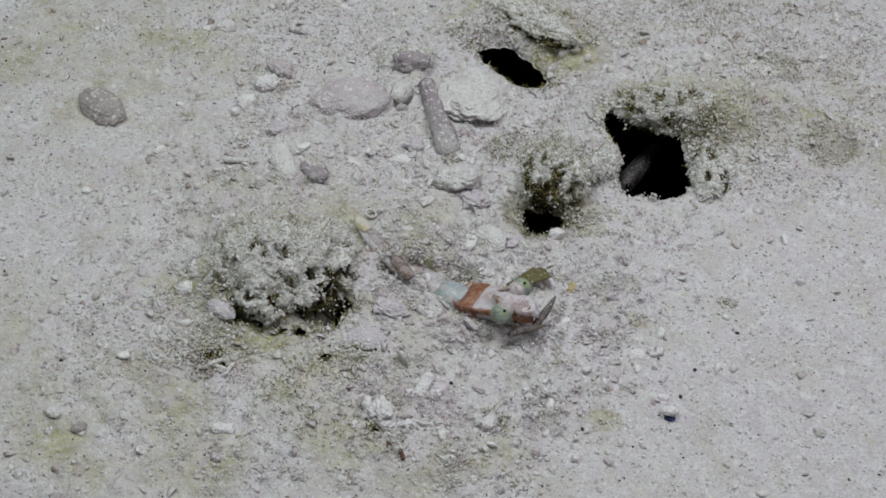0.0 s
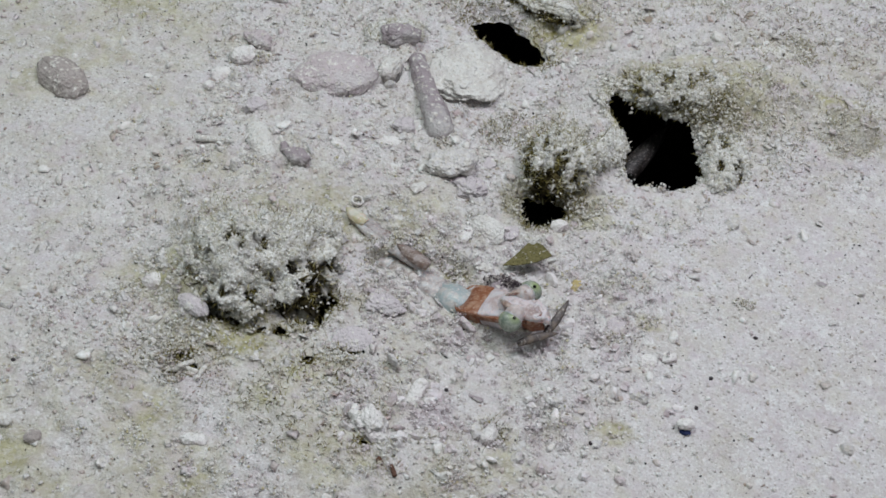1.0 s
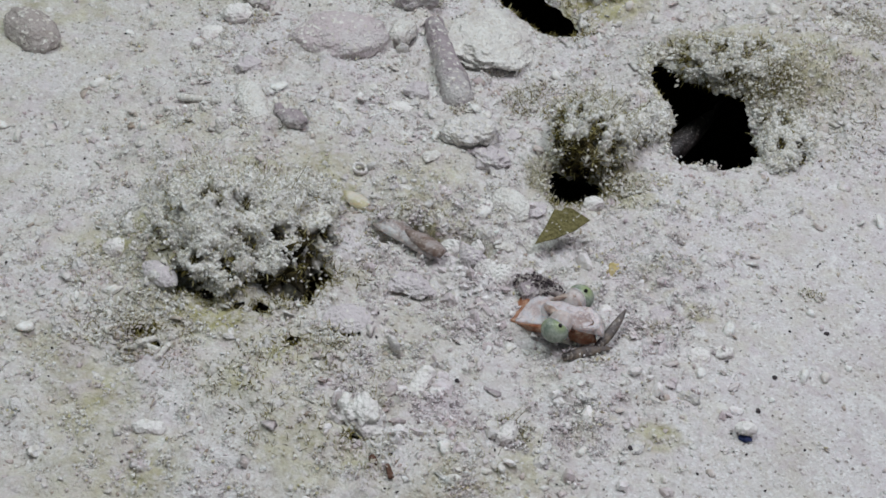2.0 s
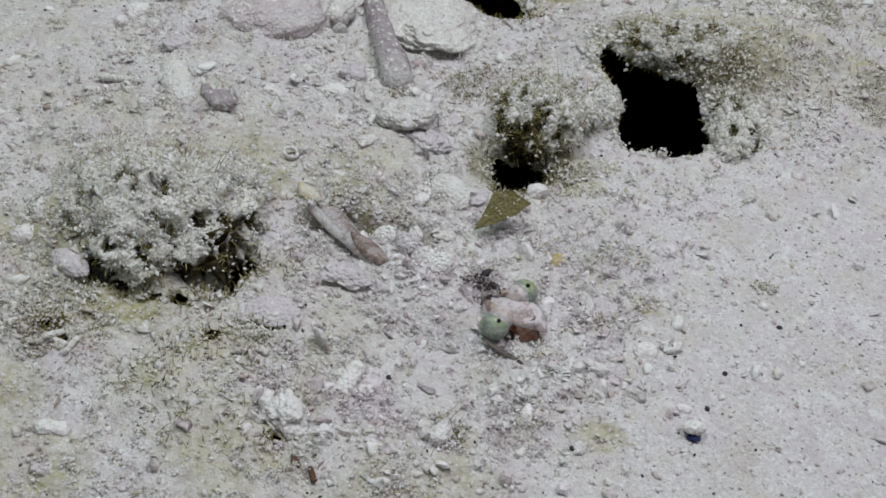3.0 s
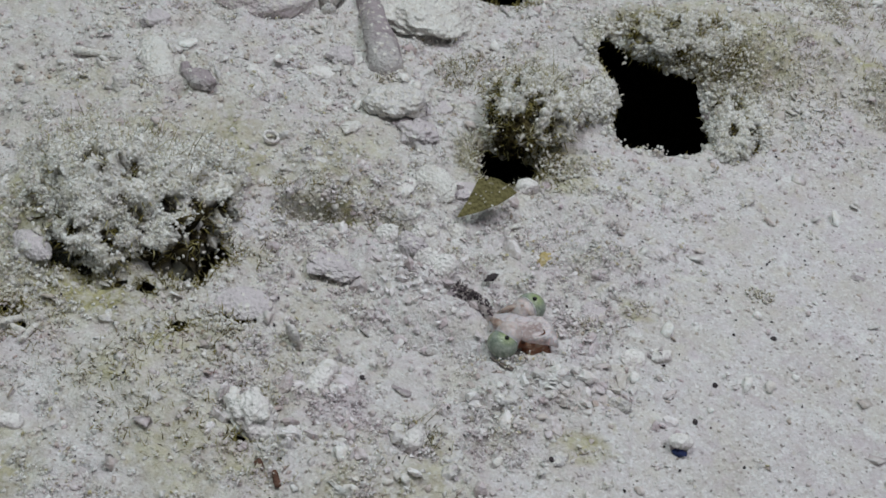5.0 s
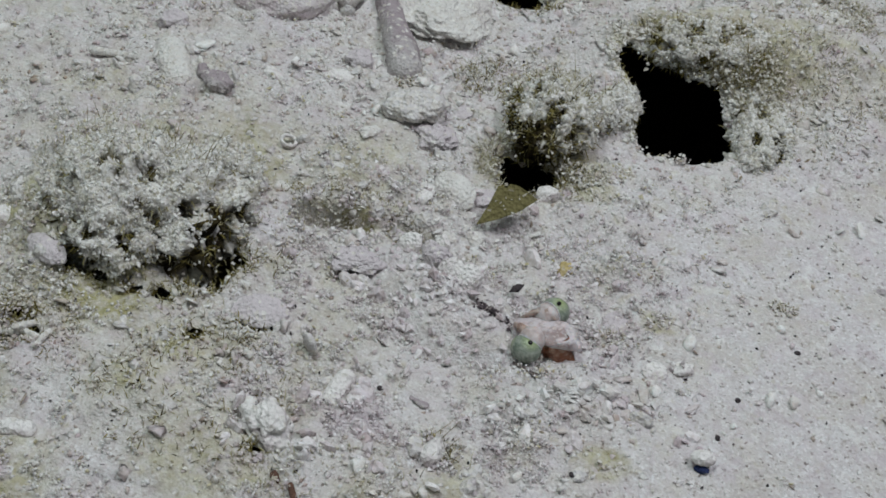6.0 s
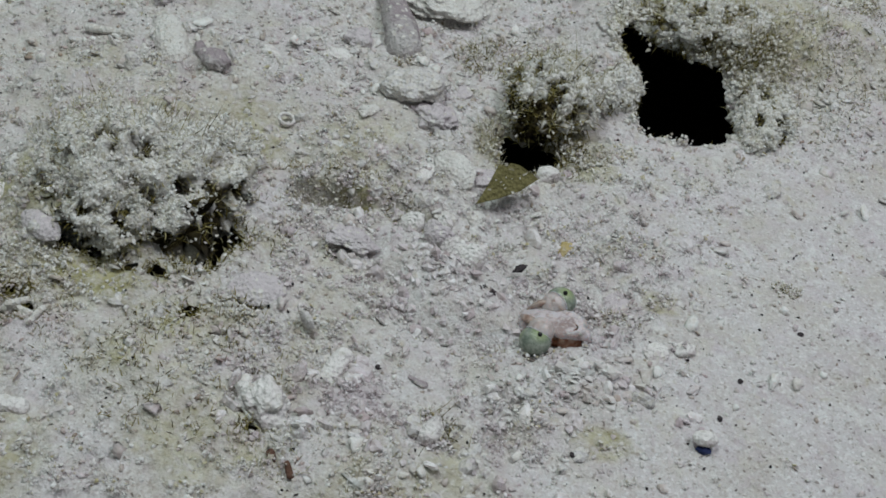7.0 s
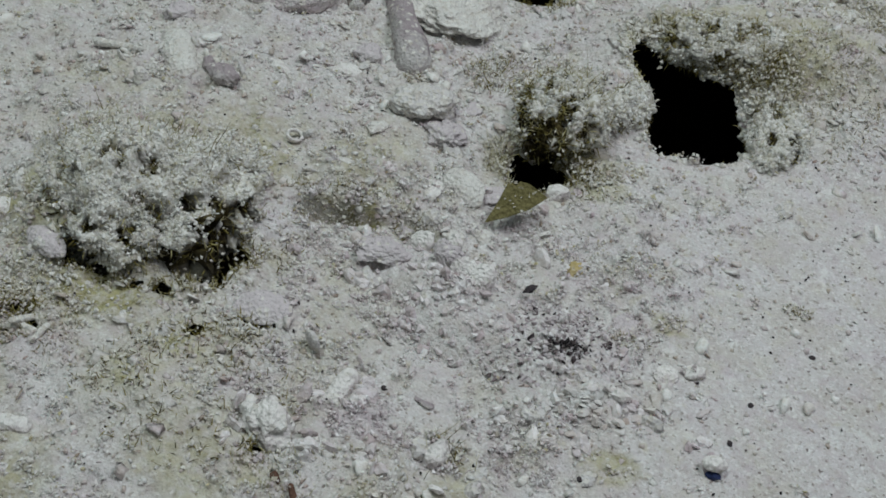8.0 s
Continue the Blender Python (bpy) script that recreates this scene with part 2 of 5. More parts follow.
PALE_CHIPS = grit_material("pale_chips", (0.0, (0.50, 0.46, 0.44)), (0.2, (0.66, 0.63, 0.62)), (0.7, (0.76, 0.745, 0.74)), (1.0, (0.86, 0.85, 0.84)), rough=0.75, soft=0.4, tint=0.5)
DARK_GRIT = grit_material("dark_grit", (0.0, (0.012, 0.011, 0.012)), (0.8, (0.045, 0.038, 0.042)), (1.0, (0.13, 0.10, 0.10)))
MIXED_GRIT = grit_material("turned_sand", (0.0, (0.03, 0.025, 0.028)), (0.10, (0.10, 0.08, 0.085)), (0.16, (0.44, 0.38, 0.40)), (0.5, (0.66, 0.61, 0.635)), (1.0, (0.84, 0.81, 0.82)), rough=0.75, soft=0.3)
MUD_GRIT = grit_material("dark_sand", (0.0, (0.035, 0.028, 0.032)), (0.55, (0.10, 0.08, 0.09)), (0.78, (0.24, 0.20, 0.20)), (1.0, (0.66, 0.62, 0.60)))
TURF = grit_material("turf_algae", (0.0, (0.060, 0.046, 0.012)), (0.35, (0.17, 0.140, 0.036)), (0.72, (0.35, 0.305, 0.105)), (1.0, (0.56, 0.52, 0.30)), rough=0.8)
PALE_TURF = grit_material("pale_turf", (0.0, (0.42, 0.385, 0.19)), (0.5, (0.60, 0.565, 0.40)), (1.0, (0.74, 0.72, 0.63)), rough=0.8)
RUBBLE = rock_material("sandy_rubble", (0.72, 0.70, 0.685), (0.61, 0.57, 0.56), (0.50, 0.45, 0.36), (0.58, 0.76), 0.5)
CRUST = rock_material("sandy_crust", (0.82, 0.805, 0.775), (0.70, 0.675, 0.60), (0.36, 0.32, 0.13), (0.57, 0.70), 0.45)
# near-black walls: the burrow's inner shade is put into the rock colour
CAVE_SHADE = rock_material("shaded_cave_rock", (0.030, 0.027, 0.020), (0.012, 0.011, 0.009), (0.006, 0.006, 0.005), (0.4, 0.6), 0.0)
# olive-brown walls, darkened in colour to stand for shade in the small hollows
HOLLOW_SHADE = rock_material("shaded_hollow_rock", (0.20, 0.165, 0.075), (0.09, 0.072, 0.030), (0.32, 0.28, 0.15), (0.5, 0.7), 0.0)
PINK_STONE = rock_material("pink_coralline", (0.62, 0.54, 0.55), (0.52, 0.44, 0.45), (0.66, 0.63, 0.62), (0.45, 0.68), 0.16)
BROWN_STONE = rock_material("brown_coralline", (0.47, 0.42, 0.40), (0.36, 0.31, 0.285), (0.56, 0.51, 0.48), (0.5, 0.7), 0.14)
PURPLE_STONE = rock_material("purple_coralline", (0.43, 0.37, 0.385), (0.30, 0.25, 0.265), (0.56, 0.53, 0.52), (0.46, 0.64), 0.12)
PALE_STONE = rock_material("pale_coral", (0.79, 0.775, 0.74), (0.66, 0.63, 0.59), (0.60, 0.545, 0.53), (0.5, 0.7), 0.3)
SHELL = rock_material("worn_shell", (0.87, 0.85, 0.82), (0.76, 0.71, 0.69), (0.56, 0.48, 0.49), (0.5, 0.7), 0.10)
LILAC_SHELL = rock_material("lilac_shell", (0.66, 0.605, 0.62), (0.56, 0.50, 0.515), (0.74, 0.71, 0.70), (0.5, 0.7), 0.10)
YELLOW_SHELL = rock_material("yellow_shell", (0.58, 0.47, 0.22), (0.44, 0.33, 0.13), (0.66, 0.58, 0.40), (0.5, 0.7), 0.10)
DARK_BIT = rock_material("dark_fragment", (0.075, 0.062, 0.065), (0.035, 0.03, 0.035), (0.16, 0.14, 0.14), (0.55, 0.75), 0.05)
BLUE_BIT = rock_material("blue_shell", (0.03, 0.045, 0.13), (0.015, 0.02, 0.06), (0.20, 0.22, 0.30), (0.55, 0.75), 0.05)
RED_BIT = rock_material("red_fragment", (0.15, 0.080, 0.055), (0.07, 0.038, 0.030), (0.26, 0.15, 0.11), (0.55, 0.75), 0.05)
LEAF = rock_material("leaf_blade", (0.20, 0.175, 0.075), (0.13, 0.115, 0.045), (0.30, 0.27, 0.15), (0.55, 0.75), 0.03)

# ---- builders ----


def part(name, bm, material, parent=None, label="", smooth_faces=True):
    data = bpy.data.meshes.new(name)
    if isinstance(bm, tuple):
        data.from_pydata(*bm)
    else:
        bm.to_mesh(data)
        bm.free()
    data.materials.append(material)
    if smooth_faces:
        data.shade_smooth()
    ob = new(name, data)
    ob.parent = parent
    return tagged(ob, label)


def thing(name, m, label, category, group="", kind=""):
    ob = new(name)
    ob.empty_display_size = 0.005
    ob.matrix_basis = m
    return tagged(ob, label, category, group, kind)


def lump(size, seed, cuts=4, rough=0.18, grain=0.0, flat=0.0, square=0.0, puffy=0.0):
    """A worn pebble of the given radii, its underside flattened."""
    bm = bmesh.new()
    bmesh.ops.create_icosphere(bm, subdivisions=cuts, radius=1)
    shift = Vector((seed * 3.7, seed * 1.9, -seed * 2.3))
    small = min(size)
    for v in bm.verts:
        d = v.co.normalized()
        r = 1 + rough * (noise.noise(d * 1.4 + shift) + 0.55 * noise.noise(d * 3.1 + shift) + 0.25 * noise.noise(d * 7.0 + shift))
        if square:
            r *= 1 + square * (max(abs(d.x), abs(d.y), abs(d.z)) ** -1 - 1) * 0.6
        p = Vector((d.x * size[0], d.y * size[1], d.z * size[2])) * r
        if grain:
            q = p / 0.0035 + shift
            p += d * grain * (noise.noise(q) + 0.6 * noise.noise(q * 2.3) + 0.4 * noise.noise(q * 5.0))
        if puffy:
            q = d * 3.3 + shift
            p *= 1 + puffy * (0.5 - abs(noise.noise(q)) - 0.5 * abs(noise.noise(q * 2.1)))
            if p.z < 0:
                p.x, p.y = p.x * (1 + 0.55 * p.z / size[2]), p.y * (1 + 0.55 * p.z / size[2])
        if flat and p.z < -flat * size[2]:
            p.z = -flat * size[2] + 0.25 * (p.z + flat * size[2])
        v.co = p
    return bm


def plate(rx, ry, thick, bend, seed, rings=0.0, jag=0.12, cuts=14, around=40):
    """A thin shell plate: dished, ridged, with a broken edge; two skins and a rim."""
    bm = bmesh.new()
    grid = {}
    for side in (0, 1):
        for i in range(cuts + 1):
            for k in range(around):
                a = 2 * math.pi * k / around
                u = i / cuts
                edge = 1 + jag * (noise.noise(Vector((math.cos(a) * 1.6 + seed, math.sin(a) * 1.6, 0))) + 0.6 * noise.noise(Vector((math.cos(a) * 5 + seed, math.sin(a) * 5, 3))))
                x, y = u * edge * rx * math.cos(a), u * edge * ry * math.sin(a)
                z = -bend * u * u + rings * math.sin(u * 26 + 2 * noise.noise(Vector((x * 200, y * 200, seed)))) * (1 - side) * min(1, 3 * (1 - u) + 0.3)
                z += 0.08 * bend * noise.noise(Vector((x * 300 + seed, y * 300, 1)))
                if side:
                    z -= thick * (1 - 0.6 * u ** 4)
                if i == 0 and k > 0:
                    grid[side, i, k] = grid[side, 0, 0]
                else:
                    grid[side, i, k] = bm.verts.new((x, y, z))
    for side in (0, 1):
        for i in range(cuts):
            for k in range(around):
                q = [grid[side, i, k], grid[side, i + 1, k], grid[side, i + 1, (k + 1) % around], grid[side, i, (k + 1) % around]]
                q = list(dict.fromkeys(q))
                bm.faces.new(q if side == 0 else q[::-1])
    for k in range(around):
        a, b = grid[0, cuts, k], grid[0, cuts, (k + 1) % around]
        c, d = grid[1, cuts, (k + 1) % around], grid[1, cuts, k]
        bm.faces.new((a, d, c, b))
    return bm


def tube(points, radii, sides=14, seed=0.0, rough=0.0, squash=1.0, scale=400.0):
    """A closed tube along points, its ring radii given, roughened."""
    bm = bmesh.new()
    points = [Vector(p) for p in points]
    rings = []
    for i, (p, r) in enumerate(zip(points, radii)):
        ahead = (points[min(i + 1, len(points) - 1)] - points[max(i - 1, 0)]).normalized()
        side = ahead.cross(Vector((0, 0, 1)))
        side = side.normalized() if side.length > 1e-6 else Vector((1, 0, 0))
        up = side.cross(ahead)
        ring = []
        for k in range(sides):
            a = 2 * math.pi * k / sides
            d = side * math.cos(a) + up * math.sin(a) * squash
            q = p + d * r
            q += d * r * rough * noise.noise(q * scale + Vector((seed, 0, 0)))
            ring.append(bm.verts.new(q))
        rings.append(ring)
    for a, b in zip(rings, rings[1:]):
        for k in range(sides):
            bm.faces.new((a[k], a[(k + 1) % sides], b[(k + 1) % sides], b[k]))
    bm.faces.new(rings[0][::-1])
    bm.faces.new(rings[-1])
    bmesh.ops.recalc_face_normals(bm, faces=bm.faces)
    return bm


def capsule(length, radius, seed, rings=14, sides=16, rough=0.15, taper=0.0, squash=1.0, scale=400.0):
    """A round-ended rod along x."""
    pts, rad = [], []
    for i in range(rings + 1):
        u = i / rings
        near = min(u, 1 - u) * length
        r = radius * math.sqrt(max(0.02, 1 - (1 - min(1, near / radius)) ** 2))
        pts.append(((u - 0.5) * length, 0, 0.4 * radius * noise.noise(Vector((u * 2 + seed, 0, 0)))))
        rad.append(r * (1 + taper * (u - 0.5)))
    return tube(pts, rad, sides, seed, rough, squash, scale)


CHIP = np.array([(1, 0, 0), (0.1, 1, 0), (-1, 0.1, 0), (0, -1, 0), (0.2, 0.1, 1), (-0.1, 0, -1)], float)
CHIP_FACES = np.array([(0, 1, 4), (1, 2, 4), (2, 3, 4), (3, 0, 4), (1, 0, 5), (2, 1, 5), (3, 2, 5), (0, 3, 5)])
FLAKE = np.array([(-1, -0.8, -0.5), (0.9, -1, -0.5), (1, 0.8, -0.5), (-0.7, 1, -0.5), (-0.8, -0.7, 0.5), (0.8, -0.8, 0.5), (0.9, 0.7, 0.5), (-0.6, 0.8, 0.5)], float)
FLAKE_FACES = np.array([(0, 3, 2), (0, 2, 1), (4, 5, 6), (4, 6, 7), (0, 1, 5), (0, 5, 4), (1, 2, 6), (1, 6, 5), (2, 3, 7), (2, 7, 6), (3, 0, 4), (3, 4, 7)])


def round_nub(cuts):
    bm = bmesh.new()
    bmesh.ops.create_icosphere(bm, subdivisions=cuts, radius=1)
    v = np.array([p.co for p in bm.verts])
    f = np.array([[p.index for p in face.verts] for face in bm.faces])
    bm.free()
    return v, f


NUB, NUB_FACES = round_nub(2)
PEA, PEA_FACES = round_nub(1)


def bits(places, sizes, rng, shape="chip", flat=0.6, tilt=0.6):
    """Many loose bits in one mesh: each is turned, stretched and jittered on its own."""
    base, faces = {"chip": (CHIP, CHIP_FACES), "flake": (FLAKE, FLAKE_FACES), "nub": (NUB, NUB_FACES), "pea": (PEA, PEA_FACES)}[shape]
    n, k = len(places), len(base)
    v = np.repeat(base[None], n, 0)
    if shape in ("nub", "pea"):
        for scale, amount in ((1.3, 0.26), (2.9, 0.20), (6.0, 0.13)):
            wave = rng.normal(0, scale, (n, 3, 3))
            v = v * (1 + amount * np.sin(np.einsum("kj,nij->nki", base, wave) + rng.uniform(0, 6.283, (n, 1, 3))).sum(-1, keepdims=True) * 0.6)
    else:
        v = v + rng.normal(0, 0.22, (n, k, 3))
    stretch = np.stack([rng.uniform(0.8, 1.35, n), rng.uniform(0.65, 1.05, n), flat * rng.uniform(0.6, 1.25, n)], 1)
    v = v * stretch[:, None] * np.asarray(sizes)[:, None, None] * 0.5
    yaw, rx, ry = rng.uniform(0, 6.283, n), rng.normal(0, tilt, n), rng.normal(0, tilt, n)
    c, s = np.cos(rx), np.sin(rx)
    v = np.stack([v[..., 0], v[..., 1] * c[:, None] - v[..., 2] * s[:, None], v[..., 1] * s[:, None] + v[..., 2] * c[:, None]], -1)
    c, s = np.cos(ry), np.sin(ry)
    v = np.stack([v[..., 0] * c[:, None] + v[..., 2] * s[:, None], v[..., 1], v[..., 2] * c[:, None] - v[..., 0] * s[:, None]], -1)
    c, s = np.cos(yaw), np.sin(yaw)
    v = np.stack([v[..., 0] * c[:, None] - v[..., 1] * s[:, None], v[..., 0] * s[:, None] + v[..., 1] * c[:, None], v[..., 2]], -1)
    v = v + np.asarray(places)[:, None]
    f = faces[None] + (np.arange(n) * k)[:, None, None]
    return v.reshape(-1, 3).tolist(), [], f.reshape(-1, 3).tolist()


def threads(roots, ways, lengths, width, rng, curl=0.5):
    """Many fine tapering filaments: three-sided, in two segments."""
    roots, ways, lengths = np.asarray(roots), np.asarray(ways), np.asarray(lengths)
    n = len(roots)
    ways = ways / np.linalg.norm(ways, axis=1)[:, None]
    side = np.cross(ways, rng.normal(0, 1, (n, 3)))
    side /= np.linalg.norm(side, axis=1)[:, None] + 1e-9
    other = np.cross(ways, side)
    mid = roots + ways * (lengths * 0.5)[:, None] + side * (lengths * curl * 0.12)[:, None]
    tip = roots + ways * lengths[:, None] + side * (lengths * curl * 0.5)[:, None]
    w = width * rng.uniform(0.6, 1.4, n)[:, None]
    ring = [(math.cos(a), math.sin(a)) for a in (0, 2.094, 4.189)]
    low = [roots + (side * c + other * s) * w for c, s in ring]
    high = [mid + (side * c + other * s) * w * 0.75 for c, s in ring]
    v = np.stack(low + high + [tip], 1)
    faces = np.array([(0, 1, 4), (0, 4, 3), (1, 2, 5), (1, 5, 4), (2, 0, 3), (2, 3, 5), (3, 4, 6), (4, 5, 6), (5, 3, 6)])
    f = faces[None] + (np.arange(n) * 7)[:, None, None]
    return v.reshape(-1, 3).tolist(), [], f.reshape(-1, 3).tolist()


def skin_points(ob, count, rng, low=-0.3, lift=0.0):
    """Random places on a mesh part, with their normals; low: the least upward slope."""
    data = ob.data
    co, no = np.empty(len(data.vertices) * 3), np.empty(len(data.vertices) * 3)
    data.vertices.foreach_get("co", co)
    data.vertices.foreach_get("normal", no)
    co, no = co.reshape(-1, 3), no.reshape(-1, 3)
    pick = rng.choice(np.flatnonzero(no[:, 2] > low), count)
    return co[pick] + no[pick] * lift + rng.normal(0, 0.0003, (count, 3)), no[pick]


# ---- sea floor ----


def axis(low, high, step, far, growth=1.16):
    """Even steps from low to high, then wider and wider ones out to far."""
    core = list(np.arange(low, high + step / 2, step))
    right, left, s = [], [], step
    while (right[-1] if right else high) < far:
        s *= growth
        right.append((right[-1] if right else high) + s)
    s = step
    while (left[-1] if left else low) > -far:
        s *= growth
        left.append((left[-1] if left else low) - s)
    return np.array(left[::-1] + core + right)


def build_sea_floor():
    xs, ys = axis(-0.085, 0.175, 0.0005, 60), axis(0.190, 0.410, 0.0005, 60)
    X, Y = np.meshgrid(xs, ys)
    # points just inside an opening are drawn out to its edge
    inside = hole_distance(X, Y) < 1
    near = inside & ~(np.roll(inside, 1, 0) & np.roll(inside, -1, 0) & np.roll(inside, 1, 1) & np.roll(inside, -1, 1)
                      & np.roll(inside, (1, 1), (0, 1)) & np.roll(inside, (-1, -1), (0, 1)) & np.roll(inside, (1, -1), (0, 1)) & np.roll(inside, (-1, 1), (0, 1)))
    px, py, e = X[near], Y[near], 0.00008
    for _ in range(3):
        d = hole_distance(px, py) - 1
        gx, gy = (hole_distance(px + e, py) - 1 - d) / e, (hole_distance(px, py + e) - 1 - d) / e
        px, py = px - np.clip(d * gx / (gx * gx + gy * gy + 1.0), -0.0006, 0.0006), py - np.clip(d * gy / (gx * gx + gy * gy + 1.0), -0.0006, 0.0006)
    X[near], Y[near] = px, py
    Z = ground(X, Y)
    nx, ny = len(xs), len(ys)
    index = np.arange(nx * ny).reshape(ny, nx)
    quads = np.stack([index[:-1, :-1], index[:-1, 1:], index[1:, 1:], index[1:, :-1]], -1).reshape(-1, 4)
    gap = inside.ravel()
    quads = quads[~gap[quads].all(1)]
    floor = part("sea_floor", (np.stack([X, Y, Z], -1).reshape(-1, 3).tolist(), [], quads.tolist()), SAND)
    film = floor.data.attributes.new("algae", "FLOAT", "POINT")
    film.data.foreach_set("value", algae(X, Y).ravel())
    return tagged(floor, "pale coral sand sea floor with algae film and burrows", "sea floor", kind="structure")


build_sea_floor()


def build_burrow(x, y, rx, ry, depth, turn, back, seed, material=None):
    """A hollow under an opening, its shade painted dark, wider than its mouth and running back."""
    pts, rad = [], []
    for i in range(15):
        u = i / 14
        pts.append((x + 0.15 * back * u * u, y + back * u * u, -0.0022 - depth * u))
        rad.append(rx * (1.18 + 1.2 * math.sin(min(1, u * 1.15) * math.pi * 0.5) - 0.9 * u ** 6))
    bm = tube(pts, rad, 36, seed, 0.22, ry / rx, 160.0)
    bm.faces.ensure_lookup_table()
    top = [f for f in bm.faces if len(f.verts) > 4 and f.calc_center_median().z > -0.006]
    bmesh.ops.delete(bm, geom=top, context="FACES_ONLY")
    bmesh.ops.reverse_faces(bm, faces=bm.faces)
    bmesh.ops.rotate(bm, verts=bm.verts, cent=(x, y, 0), matrix=Matrix.Rotation(radians(turn), 3, "Z"))
    spots = np.array([v.co for v in bm.verts])
    rim = ground(spots[:, 0], spots[:, 1])
    for v, top in zip(bm.verts, rim):
        v.co.z = min(v.co.z + max(0.0, 1 + (v.co.z + 0.0022) / (0.45 * depth)) * (top + 0.0010), top - 0.0010)
    return tagged(part("burrow", bm, material or CAVE_SHADE), "burrow hollow under turf-covered rock, shade painted into its walls", "burrow", kind="structure")


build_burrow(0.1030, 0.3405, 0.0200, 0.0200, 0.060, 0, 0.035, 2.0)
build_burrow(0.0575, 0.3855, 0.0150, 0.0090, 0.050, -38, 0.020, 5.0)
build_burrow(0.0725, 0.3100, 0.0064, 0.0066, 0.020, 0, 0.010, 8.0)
build_burrow(-0.0040, 0.2562, 0.0050, 0.0034, 0.012, 4, 0.006, 9.0, HOLLOW_SHADE)
build_burrow(0.0180, 0.2618, 0.0050, 0.0068, 0.014, -28, 0.006, 10.0, HOLLOW_SHADE)
build_burrow(0.0083, 0.2525, 0.0050, 0.0020, 0.005, -6, 0.004, 11.0, HOLLOW_SHADE)
build_burrow(-0.0098, 0.2408, 0.0056, 0.0036, 0.005, 0, 0.004, 12.0, HOLLOW_SHADE)
build_burrow(0.0190, 0.2448, 0.0024, 0.0018, 0.004, 0, 0.003, 14.0, HOLLOW_SHADE)
build_burrow(0.0282, 0.2488, 0.0036, 0.0017, 0.004, 0, 0.003, 15.0, HOLLOW_SHADE)
build_burrow(0.0357, 0.2240, 0.0026, 0.0013, 0.004, 0, 0.003, 16.0, HOLLOW_SHADE)

# ---- loose grit over the floor ----


def spread(count, seed, box=(-0.14, 0.20, 0.18, 0.46), keep=None):
    rng = np.random.default_rng(seed)
    x, y = rng.uniform(box[0], box[1], count), rng.uniform(box[2], box[3], count)
    chance = np.ones(count) if keep is None else keep(x, y)
    chosen = (rng.uniform(0, 1, count) < chance) & (hole_distance(x, y) > 1.06)
    x, y = x[chosen], y[chosen]
    return x, y, ground(x, y), rng


def rubble(x, y):
    soft = 1 - 0.72 * smooth(1.1, 0.6, oval(x, y, 0.000, 0.215, 0.075, 0.032, 8)) - 0.35 * smooth(1.1, 0.5, oval(x, y, 0.030, 0.305, 0.060, 0.022, 10))
    return np.clip((1 - fine_sand(x, y)) * soft * (0.50 + 0.9 * fbm(x, y, 0.02, 91)) + 0.05, 0.02, 1)


x, y, z, rng = spread(52000, 5, keep=lambda x, y: np.clip(rubble(x, y) + 0.07, 0, 1) * (1 - 0.75 * algae(x, y)))
tagged(part("coral_grit", bits(np.stack([x, y, z], 1), rng.uniform(0.0006, 0.0016, len(x)), rng, "chip", 0.7), GRIT),
       "pale coral grit lying over the sand", "grit", kind="stuff")
x, y, z, rng = spread(15000, 9, keep=lambda x, y: np.clip(rubble(x, y) ** 2 * (0.2 + 1.6 * fbm(x, y, 0.011, 97, 2)), 0.02, 1))
tagged(part("white_grit", bits(np.stack([x, y, z + 0.0002], 1), 0.0009 + 0.0026 * rng.uniform(0, 1, len(x)) ** 3, rng, "nub", 0.60, 0.7), BRIGHT),
       "bright white chips of broken coral", "coral chips", kind="stuff")
x, y, z, rng = spread(1900, 12, (0.030, 0.112, 0.222, 0.300), lambda x, y: np.clip(0.25 + 1.2 * fbm(x, y, 0.016, 101, 2), 0.03, 1) * (1 - 0.92 * smooth(0.080, 0.104, x)))
tagged(part("coral_chips", bits(np.stack([x, y, z + 0.0003], 1), 0.0010 + 0.0030 * rng.uniform(0, 1, len(x)) ** 2.5, rng, "nub", 0.6, 0.9), LILAC_GRIT, smooth_faces=False),
       "loose angular white coral chips dug up round the prawn", "coral chips", kind="stuff")
x, y, z, rng = spread(5000, 6, keep=rubble)
tagged(part("shell_grit", bits(np.stack([x, y, z + 0.0001], 1), 0.0012 + 0.0022 * rng.uniform(0, 1, len(x)) ** 3, rng, "flake", 0.34, 0.45), GRIT),
       "broken shell and coral flakes strewn over sand", "shell grit", kind="stuff")
x, y, z, rng = spread(5200, 8, keep=lambda x, y: rubble(x, y) ** 1.5)
tagged(part("coral_rubble", bits(np.stack([x, y, z - 0.0003], 1), 0.0012 + 0.0040 * rng.uniform(0, 1, len(x)) ** 3.5, rng, "nub", 0.45, 0.6), RUBBLE),
       "worn sandy coral rubble half sunk in the sand", "rubble", kind="stuff")


